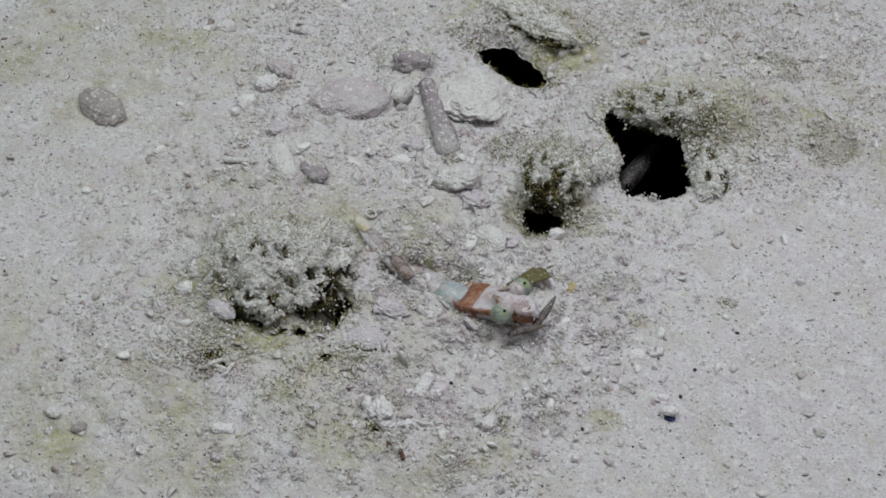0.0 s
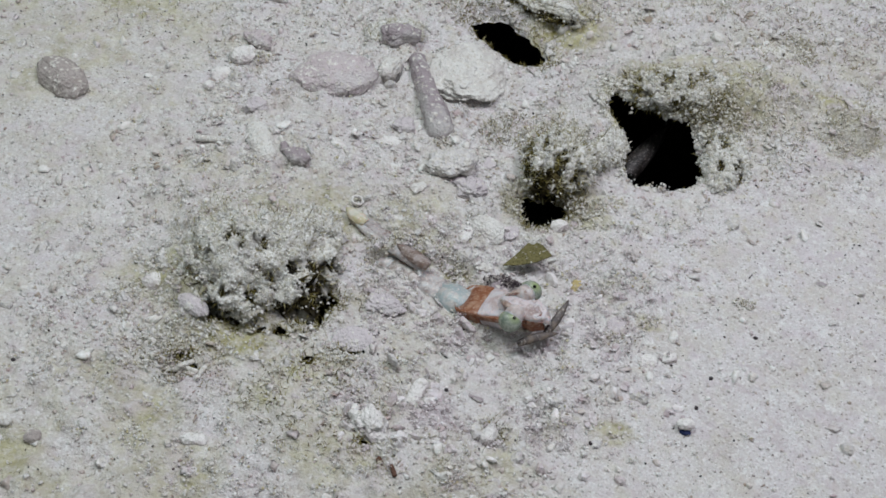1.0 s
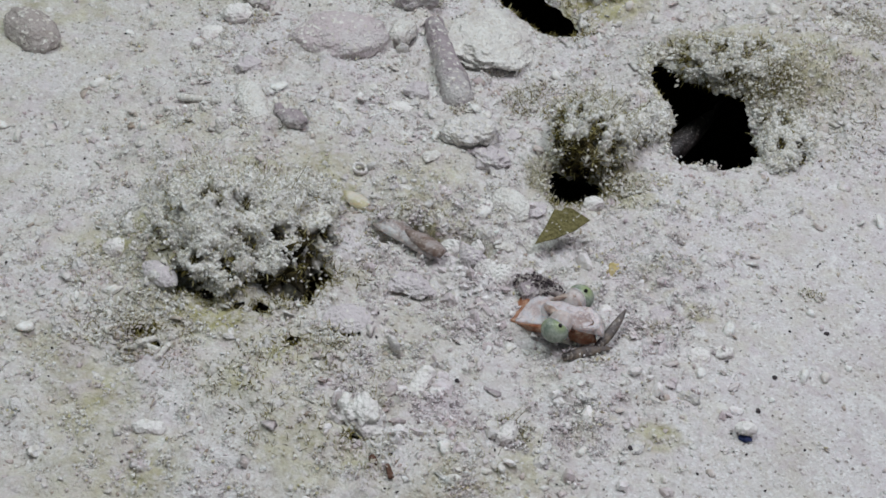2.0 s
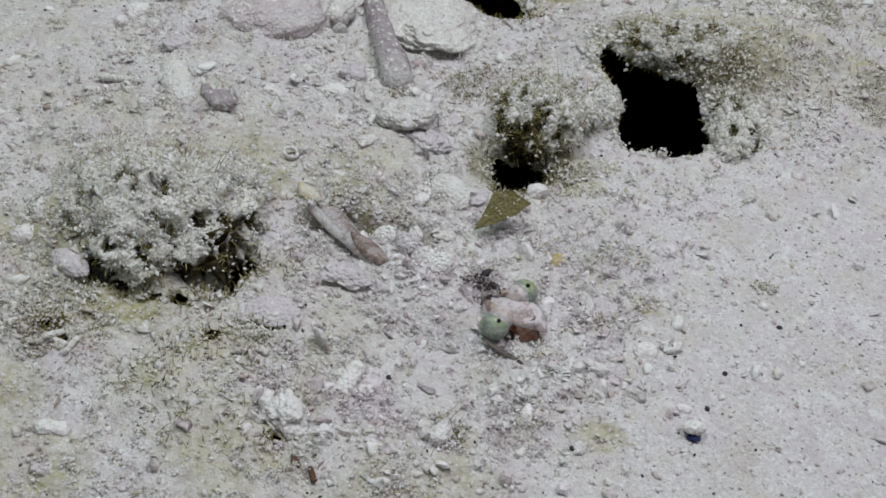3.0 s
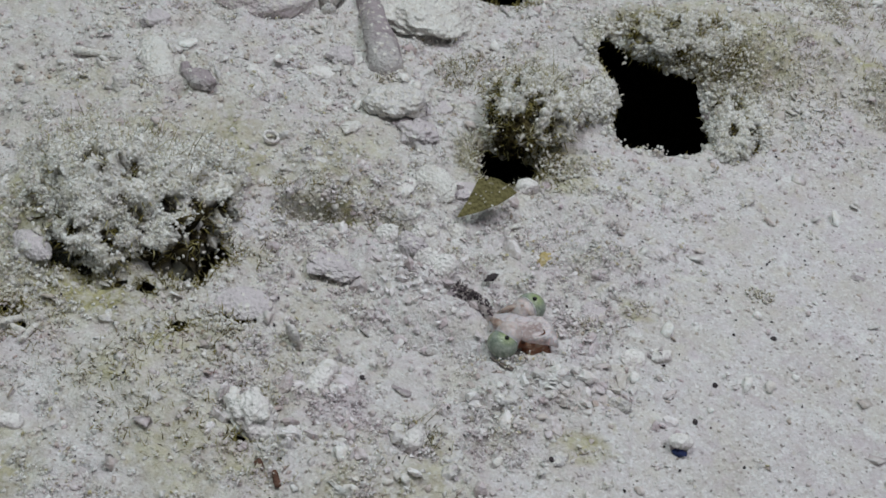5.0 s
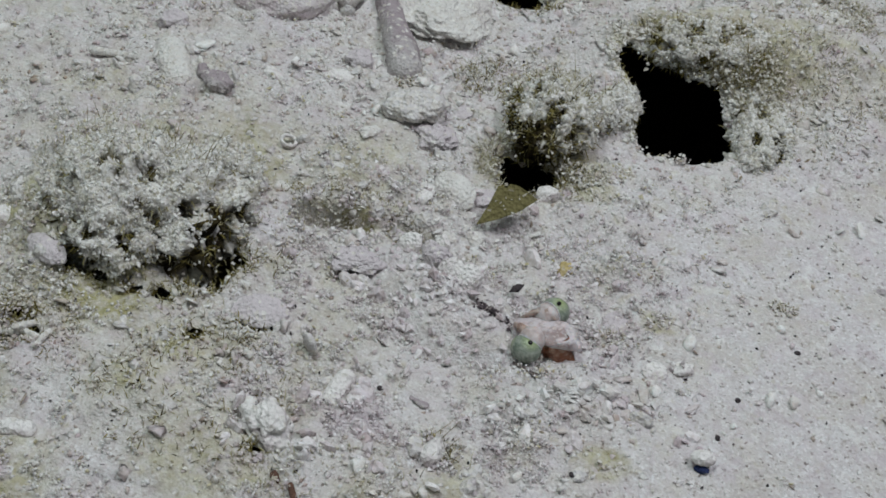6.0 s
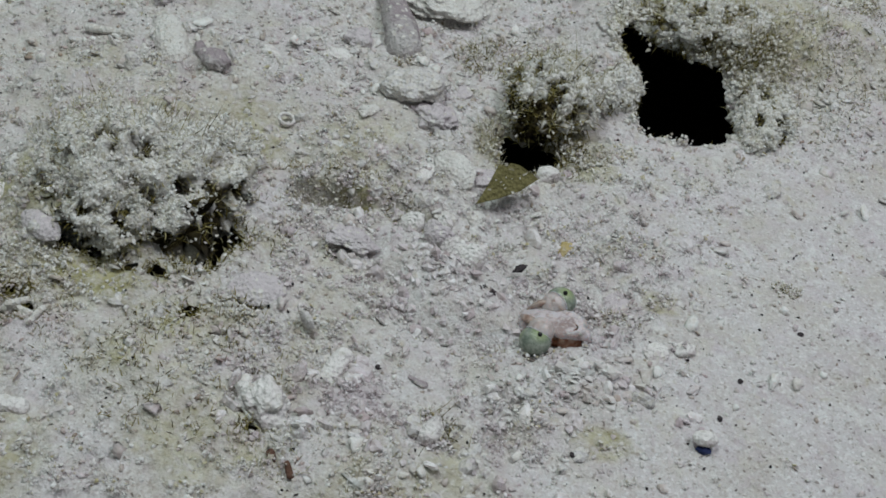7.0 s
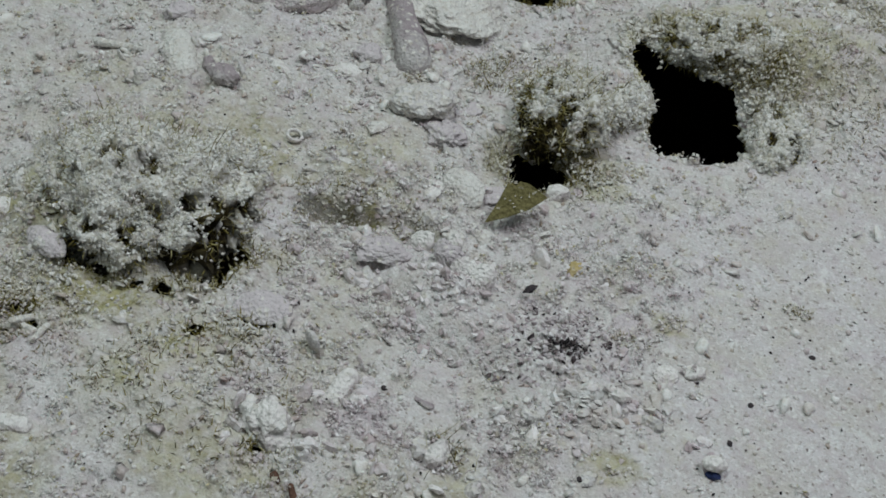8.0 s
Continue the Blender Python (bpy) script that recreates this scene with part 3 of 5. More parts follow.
def fluff(count, each, seed, box, keep, material, words):
    """Loose clumps of tiny grains bound together, ragged and full of gaps."""
    x, y, z, rng = spread(count, seed, box, keep)
    size = 0.0006 + 0.0011 * rng.uniform(0, 1, len(x)) ** 2
    off = rng.normal(0, 0.55, (len(x), each, 3)) * size[:, None, None]
    off[..., 2] = np.abs(off[..., 2]) * 0.9
    at = (np.stack([x, y, z], 1)[:, None] + off).reshape(-1, 3)
    grain = np.repeat(size, each) * rng.uniform(0.25, 0.75, len(at))
    tagged(part("sand_fluff", bits(at, grain, rng, "chip", 0.8, 1.0), material, smooth_faces=False), words, "sand", kind="stuff")


fluff(16000, 11, 14, (-0.050, 0.125, 0.205, 0.360), lambda x, y: np.clip((1 - fine_sand(x, y)) * (0.12 + 0.9 * fbm(x, y, 0.008, 103, 3)), 0.01, 1), FLUFF, "soft pale clumps of sand bound by algae")
fluff(2600, 14, 15, (0.030, 0.112, 0.228, 0.296), lambda x, y: np.clip(0.35 + 0.9 * fbm(x, y, 0.010, 107, 3), 0.05, 1) * smooth(0.106, 0.078, x - 0.3 * (y - 0.26) + 0.008 * fbm(x, y, 0.012, 109, 2)), LILAC_GRIT, "lilac-white clumps of freshly dug sand")
x, y, z, rng = spread(1700, 7)
tagged(part("dark_grit", bits(np.stack([x, y, z + 0.0002], 1), 0.0003 + 0.0006 * rng.uniform(0, 1, len(x)) ** 2, rng), DARK_GRIT, smooth_faces=False),
       "dark specks scattered on pale sand", "dark grit", kind="stuff")


def turf_patch(cx, cy, rx, ry, count, length, seed, material=TURF, label="short olive turf algae growing on the sand", width=0.00009, sand=0.5, lean=0.7):
    """Short filaments with caught grains on the floor inside an oval."""
    rng = np.random.default_rng(seed)
    a, r = rng.uniform(0, 6.283, count), np.sqrt(rng.uniform(0, 1, count))
    x, y = cx + rx * r * np.cos(a), cy + ry * r * np.sin(a)
    keep = (hole_distance(x, y) > 1.01) & (rng.uniform(-0.7, 0.5, count) < fbm(x, y, 0.006, seed))
    x, y = x[keep], y[keep]
    n = len(x)
    z = ground(x, y)
    ways = np.stack([rng.normal(0, lean, n), rng.normal(0, lean, n), np.ones(n)], 1)
    lengths = length * rng.uniform(0.4, 1.2, n)
    patch = thing("algae_patch", Matrix(), label, "algae", "turf patches", "stuff")
    part("filaments", threads(np.stack([x, y, z - 0.0002], 1), ways, lengths, width, rng), material, patch)
    m = int(n * sand)
    if m:
        up = rng.uniform(0.1, 0.9, m) * lengths[:m]
        at = np.stack([x[:m], y[:m], z[:m]], 1) + ways[:m] / np.linalg.norm(ways[:m], axis=1)[:, None] * up[:, None]
        part("caught_sand", bits(at, rng.uniform(0.0004, 0.0011, m), rng), WHITE_GRIT, patch, smooth_faces=False)
    return patch


def edge_fringe(count, seed):
    """Olive filaments and crumbs along the lips of all openings."""
    rng = np.random.default_rng(seed)
    x, y = [], []
    for cx, cy, rx, ry, turn in HOLES:
        n = int(count * (rx + ry) / (0.1 if max(rx, ry) > 0.0034 else 0.22))
        a, r = rng.uniform(0, 6.283, n), rng.uniform(0.9, 1.6, n)
        c, s = math.cos(radians(turn)), math.sin(radians(turn))
        u, v = rx * r * np.cos(a), ry * r * np.sin(a)
        x.append(cx + u * c - v * s)
        y.append(cy + u * s + v * c)
    x, y = np.concatenate(x), np.concatenate(y)
    d = hole_distance(x, y)
    # the sandy front lip of the large burrow stays nearly bare
    bare = (y < 0.329) & (y > 0.316) & (x > 0.088)
    keep = (d > 1.0) & (d < 1.45) & (rng.uniform(0, 1, len(x)) < np.where(bare, 0.06, 1.0))
    x, y = x[keep], y[keep]
    z = ground(x, y)
    n = len(x)
    ways = np.stack([rng.normal(0, 0.8, n), rng.normal(-0.15, 0.8, n), np.full(n, 0.75)], 1)
    lips = thing("algae_fringe", Matrix(), "olive turf fringing the burrow mouths", "algae", kind="stuff")
    part("filaments", threads(np.stack([x, y, z - 0.0002], 1), ways, rng.uniform(0.0008, 0.0026, n), 0.00012, rng), TURF, lips)
    m = n // 3
    part("crumbs", bits(np.stack([x, y, z], 1)[:m], rng.uniform(0.0006, 0.0018, m), rng, "nub", 0.8, 0.8), CRUST, lips)


edge_fringe(5200, 55)

# ---- turf-covered rocks ----


def pocket_depth(d, pockets, seed, ragged=0.5):
    """How far each direction on a rock lies inside one of its pockets: 0 outside, 1 in the middle."""
    q = np.array([(noise.noise(Vector(p) * 5 + Vector((seed, 0, 0))), noise.noise(Vector(p) * 13 - Vector((0, seed, 0)))) for p in d])
    wobble = ragged * (q[:, 0] + 0.6 * q[:, 1])
    deep = np.zeros(len(d))
    for way, wide in pockets:
        way = np.array(way) / np.linalg.norm(way)
        angle = np.arccos(np.clip(d @ way, -1, 1)) / wide + wobble
        deep = np.maximum(deep, smooth(1.15, 0.55, angle))
    return deep


def gap_at(at, seed, gaps):
    """1 in the gaps between clumps of crust some millimetres wide, 0 on the clumps."""
    wave = np.array([noise.noise(Vector(p) * 210 + Vector((0, 0, seed))) + 0.6 * noise.noise(Vector(p) * 520 - Vector((seed, 0, 0))) for p in at])
    return smooth(0.62 - 0.7 * gaps, 0.95 - 0.7 * gaps, -wave) * 0.9


def moss_shade_material():
    """Sand-matted rock; its pockets are mossy and painted near-black in place of shade."""
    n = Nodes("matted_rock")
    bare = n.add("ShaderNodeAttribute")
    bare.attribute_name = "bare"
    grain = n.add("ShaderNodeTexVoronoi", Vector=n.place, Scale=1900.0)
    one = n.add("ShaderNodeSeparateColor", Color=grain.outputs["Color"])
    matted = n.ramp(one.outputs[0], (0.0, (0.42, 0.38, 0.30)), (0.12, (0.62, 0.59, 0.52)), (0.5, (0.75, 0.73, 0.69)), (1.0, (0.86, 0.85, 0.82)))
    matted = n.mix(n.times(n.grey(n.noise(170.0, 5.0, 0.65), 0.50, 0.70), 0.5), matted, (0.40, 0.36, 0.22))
    # moss colour; its near-black end paints shade into the pockets and undersides
    moss_shade = n.ramp(n.noise(260.0, 5.0, 0.7), (0.34, (0.016, 0.012, 0.005)), (0.56, (0.055, 0.042, 0.014)), (0.78, (0.21, 0.165, 0.052)))
    colour = n.mix(bare.outputs["Fac"], matted, moss_shade)
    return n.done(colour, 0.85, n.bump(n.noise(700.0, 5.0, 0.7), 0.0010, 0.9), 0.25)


MATTED = moss_shade_material()
CRUMBS = grit_material("crust_crumbs", (0.0, (0.50, 0.46, 0.35)), (0.06, (0.70, 0.67, 0.59)), (0.25, (0.81, 0.795, 0.765)), (1.0, (0.92, 0.915, 0.90)), rough=0.8, soft=0.5, tint=0.3)


def turf_rock(m, size, seed, label, crust, hairs, pockets, dip=0.0022, length=0.0026, rough=0.22, puffy=0.30, cuts=6, grains=(0.00025, 0.0010), fringe=0.3, gaps=0.3):
    """A rock matted all over with sand crumbs, but for ragged mossy pockets painted shade-dark and a hairy rim."""
    rock = thing("coral_rock", m, label, "rock", "turf rocks")
    rng = np.random.default_rng(int(seed * 10) + 3)
    bm = lump(tuple(0.92 * v for v in size), seed, cuts, rough, 0.0007, puffy=puffy)
    bm.normal_update()
    ways = np.array([v.co for v in bm.verts]) / np.array(size)
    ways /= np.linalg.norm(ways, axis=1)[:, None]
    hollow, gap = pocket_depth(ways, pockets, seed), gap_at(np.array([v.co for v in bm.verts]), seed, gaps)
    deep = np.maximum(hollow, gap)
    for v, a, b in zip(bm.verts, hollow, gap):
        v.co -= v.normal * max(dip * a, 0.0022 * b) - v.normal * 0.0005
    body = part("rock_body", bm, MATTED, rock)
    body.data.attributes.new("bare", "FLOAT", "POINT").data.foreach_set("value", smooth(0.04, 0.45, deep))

    def inside(at):
        d = at / np.array(size)
        return np.maximum(pocket_depth(d / np.linalg.norm(d, axis=1)[:, None], pockets, seed), gap_at(at, seed, gaps))

    at, up = skin_points(body, int(crust * 1.7), rng, -0.95)
    loose = np.array([noise.noise(Vector(p) * 260 + Vector((0, seed, 0))) for p in at])
    keep = (inside(at) < rng.uniform(0.02, 0.38, len(at))) & (rng.uniform(-0.9, 0.5, len(at)) < loose + 0.25 * up[:, 2])
    at, up, loose = at[keep][:crust], up[keep][:crust], loose[keep][:crust]
    sizes = grains[0] + (grains[1] - grains[0]) * rng.uniform(0, 1, len(at)) ** 2.2
    lift = sizes * rng.uniform(-0.25, 0.30, len(at)) + 0.0006 * np.maximum(0, loose)
    matting = part("sandy_crust", bits(at + up * lift[:, None], sizes, rng, "chip", 0.9, 1.0), CRUMBS, rock, "ragged pale crust of sand crumbs", smooth_faces=False)
    tagged(matting, kind="stuff")
    # brown filaments in the pockets and along the lower rim
    at, up = skin_points(body, hairs * 3, rng, -0.95)
    keep = rng.uniform(0.0, 1.0, len(at)) < np.maximum(inside(at) * 0.9, fringe * smooth(0.25, -0.3, up[:, 2]))
    at, up = at[keep][:hairs], up[keep][:hairs]
    part("algae_turf", threads(at, up + rng.normal(0, 0.6, up.shape), length * rng.uniform(0.3, 1.1, len(at)), 0.00013, rng), TURF, rock, "olive brown algae filaments")
    at, up = skin_points(body, hairs // 2, rng, 0.1)
    part("pale_turf", threads(at, up + rng.normal(0, 0.5, up.shape), length * rng.uniform(0.4, 0.9, len(at)), 0.00007, rng), PALE_TURF, rock, "pale sandy algae filaments")
    # crumbs hanging on threads across the pockets
    at, up = skin_points(body, crust // 18, rng, -0.8)
    at, up = at[inside(at) > 0.25], up[inside(at) > 0.25]
    part("hanging_sand", bits(at + up * rng.uniform(0.0006, dip, (len(at), 1)), rng.uniform(0.0004, 0.0011, len(at)), rng, "chip", 0.9, 1.0), WHITE_GRIT, rock, "crumbs of sand caught on threads", smooth_faces=False)
    return rock


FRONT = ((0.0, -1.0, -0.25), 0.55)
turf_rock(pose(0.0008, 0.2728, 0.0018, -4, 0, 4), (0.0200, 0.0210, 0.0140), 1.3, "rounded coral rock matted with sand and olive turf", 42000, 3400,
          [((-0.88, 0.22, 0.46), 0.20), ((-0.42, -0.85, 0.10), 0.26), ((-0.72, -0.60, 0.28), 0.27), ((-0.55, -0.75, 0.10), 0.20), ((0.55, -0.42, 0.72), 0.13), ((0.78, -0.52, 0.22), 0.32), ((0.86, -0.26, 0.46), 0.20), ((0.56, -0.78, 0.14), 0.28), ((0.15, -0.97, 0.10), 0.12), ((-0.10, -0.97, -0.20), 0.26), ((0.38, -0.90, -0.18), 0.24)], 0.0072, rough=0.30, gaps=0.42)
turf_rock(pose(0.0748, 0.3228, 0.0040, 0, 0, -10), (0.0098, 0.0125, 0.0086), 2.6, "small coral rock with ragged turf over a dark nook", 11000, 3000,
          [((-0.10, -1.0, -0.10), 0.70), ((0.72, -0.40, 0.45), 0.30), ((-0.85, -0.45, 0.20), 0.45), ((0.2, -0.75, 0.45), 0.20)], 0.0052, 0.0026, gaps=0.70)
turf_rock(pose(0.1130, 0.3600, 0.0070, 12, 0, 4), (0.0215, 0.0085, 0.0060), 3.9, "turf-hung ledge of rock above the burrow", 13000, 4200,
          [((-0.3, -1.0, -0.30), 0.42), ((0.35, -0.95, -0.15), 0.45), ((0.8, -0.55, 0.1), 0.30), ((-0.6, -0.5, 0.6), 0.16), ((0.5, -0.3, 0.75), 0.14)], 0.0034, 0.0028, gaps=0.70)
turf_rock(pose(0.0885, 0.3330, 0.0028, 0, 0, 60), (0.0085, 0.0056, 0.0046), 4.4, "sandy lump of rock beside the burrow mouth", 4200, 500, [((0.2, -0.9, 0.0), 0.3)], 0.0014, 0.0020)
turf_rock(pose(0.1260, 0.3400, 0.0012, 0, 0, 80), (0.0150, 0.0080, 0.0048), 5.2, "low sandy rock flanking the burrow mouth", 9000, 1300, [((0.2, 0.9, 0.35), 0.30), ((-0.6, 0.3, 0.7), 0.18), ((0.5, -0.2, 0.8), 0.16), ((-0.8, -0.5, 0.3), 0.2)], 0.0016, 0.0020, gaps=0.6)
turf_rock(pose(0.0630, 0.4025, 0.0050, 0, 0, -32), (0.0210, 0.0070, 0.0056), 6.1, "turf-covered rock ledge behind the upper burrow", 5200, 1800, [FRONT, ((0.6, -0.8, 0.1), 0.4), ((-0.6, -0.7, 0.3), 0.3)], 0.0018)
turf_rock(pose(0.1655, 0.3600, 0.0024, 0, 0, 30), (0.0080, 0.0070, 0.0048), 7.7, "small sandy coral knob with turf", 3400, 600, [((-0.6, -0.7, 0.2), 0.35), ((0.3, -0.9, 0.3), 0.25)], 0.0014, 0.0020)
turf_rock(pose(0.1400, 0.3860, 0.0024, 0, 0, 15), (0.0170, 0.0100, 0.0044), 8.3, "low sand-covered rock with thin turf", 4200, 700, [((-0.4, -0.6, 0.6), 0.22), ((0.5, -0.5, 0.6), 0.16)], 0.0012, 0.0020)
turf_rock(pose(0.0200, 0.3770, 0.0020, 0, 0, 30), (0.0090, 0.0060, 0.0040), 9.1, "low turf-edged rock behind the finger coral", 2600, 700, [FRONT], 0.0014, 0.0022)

# ---- stones, shells and coral fragments ----


def pebble(name, x, y, size, turn, material, seed, label, sink=0.35, lift=0.0, tilt=(0, 0), category="stone", group="", **shape):
    m = pose(x, y, ground_at(x, y) + size[2] * (1 - 2 * sink) + lift, tilt[0], tilt[1], turn)
    ob = part(name, lump(size, seed, **shape), material)
    ob.matrix_basis = m
    return tagged(ob, label, category, group)


def shell(name, x, y, rx, ry, turn, tilt, material, seed, label, z=0.001, thick=0.0006, bend=0.0015, rings=0.0, jag=0.12, category="shell", group=""):
    ob = part(name, plate(rx, ry, thick, bend, seed, rings, jag), material)
    ob.matrix_basis = pose(x, y, ground_at(x, y) + z, tilt[0], tilt[1], turn)
    return tagged(ob, label, category, group)


def rod(name, x, y, length, radius, turn, pitch, material, seed, label, z=0.0, rough=0.15, taper=0.0, squash=1.0, category="coral", group=""):
    ob = part(name, capsule(length, radius, seed, rough=rough, taper=taper, squash=squash), material)
    ob.matrix_basis = pose(x, y, ground_at(x, y) + z, 0, pitch, turn)
    return tagged(ob, label, category, group)


pebble("pebble", 0.0063, 0.3515, (0.0126, 0.0088, 0.0052), 12, PINK_STONE, 11.0, "flat pinkish coralline pebble with olive underside", 0.42, cuts=5, rough=0.14, grain=0.0002, flat=0.55)
pebble("pebble", -0.0735, 0.3365, (0.0098, 0.0060, 0.0050), -38, BROWN_STONE, 12.0, "oval brownish pebble half sunk in sand", 0.40, cuts=5, rough=0.14, grain=0.0002)
rod("finger_coral", 0.0352, 0.3488, 0.0390, 0.0034, -70, 3, PURPLE_STONE, 13.0, "purple-grey finger coral fragment lying on sand", 0.0020, 0.26, 0.50)
pebble("coral_slab", 0.0460, 0.3640, (0.0145, 0.0112, 0.0042), 65, PALE_STONE, 14.0, "cream ridged slab of dead coral with broken edge", 0.30, cuts=6, rough=0.24, grain=0.0004, tilt=(8, 6), flat=0.4, category="coral")
pebble("coral_chunk", 0.0215, 0.3600, (0.0030, 0.0050, 0.0032), -25, PALE_STONE, 15.0, "small white coral chunk between stones", 0.3, cuts=4, rough=0.3)
pebble("coral_chunk", 0.0230, 0.3730, (0.0060, 0.0040, 0.0036), 20, PURPLE_STONE, 16.0, "purplish coral chunk behind the finger coral", 0.35, cuts=4, rough=0.3)
rod("coral_rod", -0.0095, 0.3200, 0.0180, 0.0040, -62, 2, PALE_STONE, 17.0, "smooth white coral rod half sunk in sand", -0.0006, 0.12, 0.1)
rod("coral_branch", -0.0225, 0.3175, 0.0120, 0.0008, -4, -4, PALE_STONE, 18.0, "thin white coral branch tip", 0.0008, 0.3, -0.4)
pebble("coral_chunk", 0.0022, 0.3138, (0.0042, 0.0026, 0.0018), -30, PURPLE_STONE, 19.0, "knobbly lilac coral chunk", 0.35, cuts=4, rough=0.35)
pebble("coral_chunk", -0.0022, 0.3178, (0.0014, 0.0022, 0.0020), 10, PURPLE_STONE, 20.0, "small purple coral crumb", 0.35, cuts=3, rough=0.3)
pebble("coral_chunk", -0.0145, 0.3340, (0.0036, 0.0028, 0.0020), 25, LILAC_SHELL, 21.0, "lilac coral chunk low in the sand", 0.4, cuts=4, rough=0.35)
pebble("coral_chunk", 0.0300, 0.3340, (0.0032, 0.0030, 0.0020), 0, LILAC_SHELL, 22.0, "pinkish coral chunk beside the finger coral", 0.4, cuts=4, rough=0.3)
pebble("pebble", -0.0300, 0.3410, (0.0018, 0.0018, 0.0015), 0, SHELL, 23.0, "round white pebble on the sand", 0.3, cuts=3, rough=0.1)
shell("shell_fragment", -0.0275, 0.3480, 0.0040, 0.0034, 40, (10, 0), SHELL, 24.0, "pale broken shell fragment", 0.0012)
pebble("coral_chunk", 0.0456, 0.3185, (0.0068, 0.0052, 0.0030), 15, RUBBLE, 25.0, "white coral chunk with pitted lower edge", 0.25, cuts=5, rough=0.3, grain=0.0004)
pebble("coral_chunk", 0.0515, 0.3128, (0.0044, 0.0038, 0.0022), -20, LILAC_SHELL, 26.0, "pinkish pitted coral chunk", 0.3, cuts=5, rough=0.35, grain=0.0004)
shell("shell_fragment", 0.0580, 0.2968, 0.0052, 0.0034, -32, (26, 12), PALE_STONE, 27.0, "cream shell fragment with olive hollow below", 0.0022, 0.0012, 0.0012)
shell("shell", 0.0288, 0.2522, 0.0052, 0.0034, 8, (14, 0), LILAC_SHELL, 28.0, "oval lilac shell lying over a small hollow", 0.0016, 0.0007, 0.0008, jag=0.06)
pebble("coral_chunk", 0.0367, 0.2282, (0.0042, 0.0034, 0.0020), -40, SHELL, 29.0, "white angular coral chip", 0.25, cuts=4, rough=0.55, tilt=(20, 10))
rod("coral_rod", 0.0460, 0.2400, 0.0085, 0.0019, 72, 0, SHELL, 30.0, "short white coral rod in the sand", 0.0002, 0.1)
rod("dark_fragment", 0.0602, 0.2422, 0.0040, 0.0006, -14, 4, PURPLE_STONE, 31.0, "purplish sliver lying on sand", 0.0004, 0.9, -0.5, squash=0.5, category="fragment")
pebble("coral_chunk", 0.0612, 0.2312, (0.0018, 0.0020, 0.0014), 30, RUBBLE, 32.0, "sandy coral crumb in the sand", 0.3, cuts=3, rough=0.35)
pebble("coral_chunk", 0.0642, 0.2310, (0.0018, 0.0028, 0.0022), -30, SHELL, 33.0, "white angular coral chip", 0.25, cuts=3, rough=0.35)
rod("red_fragment", 0.0438, 0.2168, 0.0032, 0.00055, -62, 10, RED_BIT, 34.0, "small red-brown fragment poking from sand", 0.0005, 0.3, category="fragment")
pebble("pebble", 0.1100, 0.2410, (0.0022, 0.0015, 0.0013), 10, SHELL, 35.0, "small white pebble on a dark base", 0.2, 0.0008, cuts=4, rough=0.12)
pebble("dark_fragment", 0.1102, 0.2397, (0.0013, 0.0008, 0.0008), 0, BLUE_BIT, 36.0, "blue-black shell crumb under a white pebble", 0.35, cuts=4, rough=0.2, category="fragment")
shell("shell_fragment", 0.0842, 0.2832, 0.0028, 0.0021, 30, (8, 10), YELLOW_SHELL, 37.0, "tiny yellow shell fragment", 0.0008, jag=0.2)
pebble("coral_chunk", 0.1066, 0.2616, (0.0022, 0.0016, 0.0013), 30, SHELL, 38.0, "white coral chip on fine sand", 0.35, cuts=3, rough=0.3)
shell("shell_fragment", 0.1530, 0.3040, 0.0050, 0.0034, 20, (4, 0), LILAC_SHELL, 39.0, "pale lilac shell fragment flush with sand", 0.0004, jag=0.2)
shell("shell", -0.0118, 0.2545, 0.0048, 0.0024, -30, (20, 0), LILAC_SHELL, 40.0, "lilac shell edge beside the turf rock", 0.0014, jag=0.1)
shell("shell", -0.0235, 0.2630, 0.0036, 0.0024, 10, (25, 0), SHELL, 41.0, "pale shell under the turf rock's flank", 0.0014, jag=0.1)
pebble("pebble", -0.0233, 0.3555, (0.0040, 0.0030, 0.0025), 10, SHELL, 42.0, "pale pebble beside a pinkish one", 0.35, cuts=4, rough=0.2)
pebble("pebble", -0.0200, 0.3635, (0.0050, 0.0034, 0.0026), -25, PINK_STONE, 43.0, "pinkish pebble against a pale one", 0.4, cuts=4, rough=0.25)
pebble("pebble", -0.0454, 0.3865, (0.0036, 0.0032, 0.0026), 0, PALE_STONE, 44.0, "pale round pebble half buried in sand", 0.4, cuts=4, rough=0.2)
for k, (px, py, turn, length) in enumerate([(-0.0085, 0.2395, 40, 0.008), (-0.0070, 0.2378, -15, 0.009), (-0.0050, 0.2365, 75, 0.006), (-0.0120, 0.2380, 5, 0.006)]):
    rod("coral_branch", px, py, 0.8 * length, 0.0006, turn, 8 - 5 * k, PALE_STONE, 45.0 + k, "thin white coral stick across a dark hollow", 0.0006, 0.5, group="coral sticks")
for k, (px, py, rx, turn) in enumerate([(0.0480, 0.2850, 0.0030, 40), (0.0640, 0.2880, 0.0034, -40), (0.0590, 0.2865, 0.0026, 15)]):
    shell("shell_fragment", px, py, rx, rx * 0.65, turn, (14 - 9 * k, 8), PALE_STONE if k else LILAC_SHELL, 50.0 + k, "broken pale shell fragment lying in rubble", 0.0006, 0.0008, 0.0008, jag=0.32, group="shell fragments in the rubble")
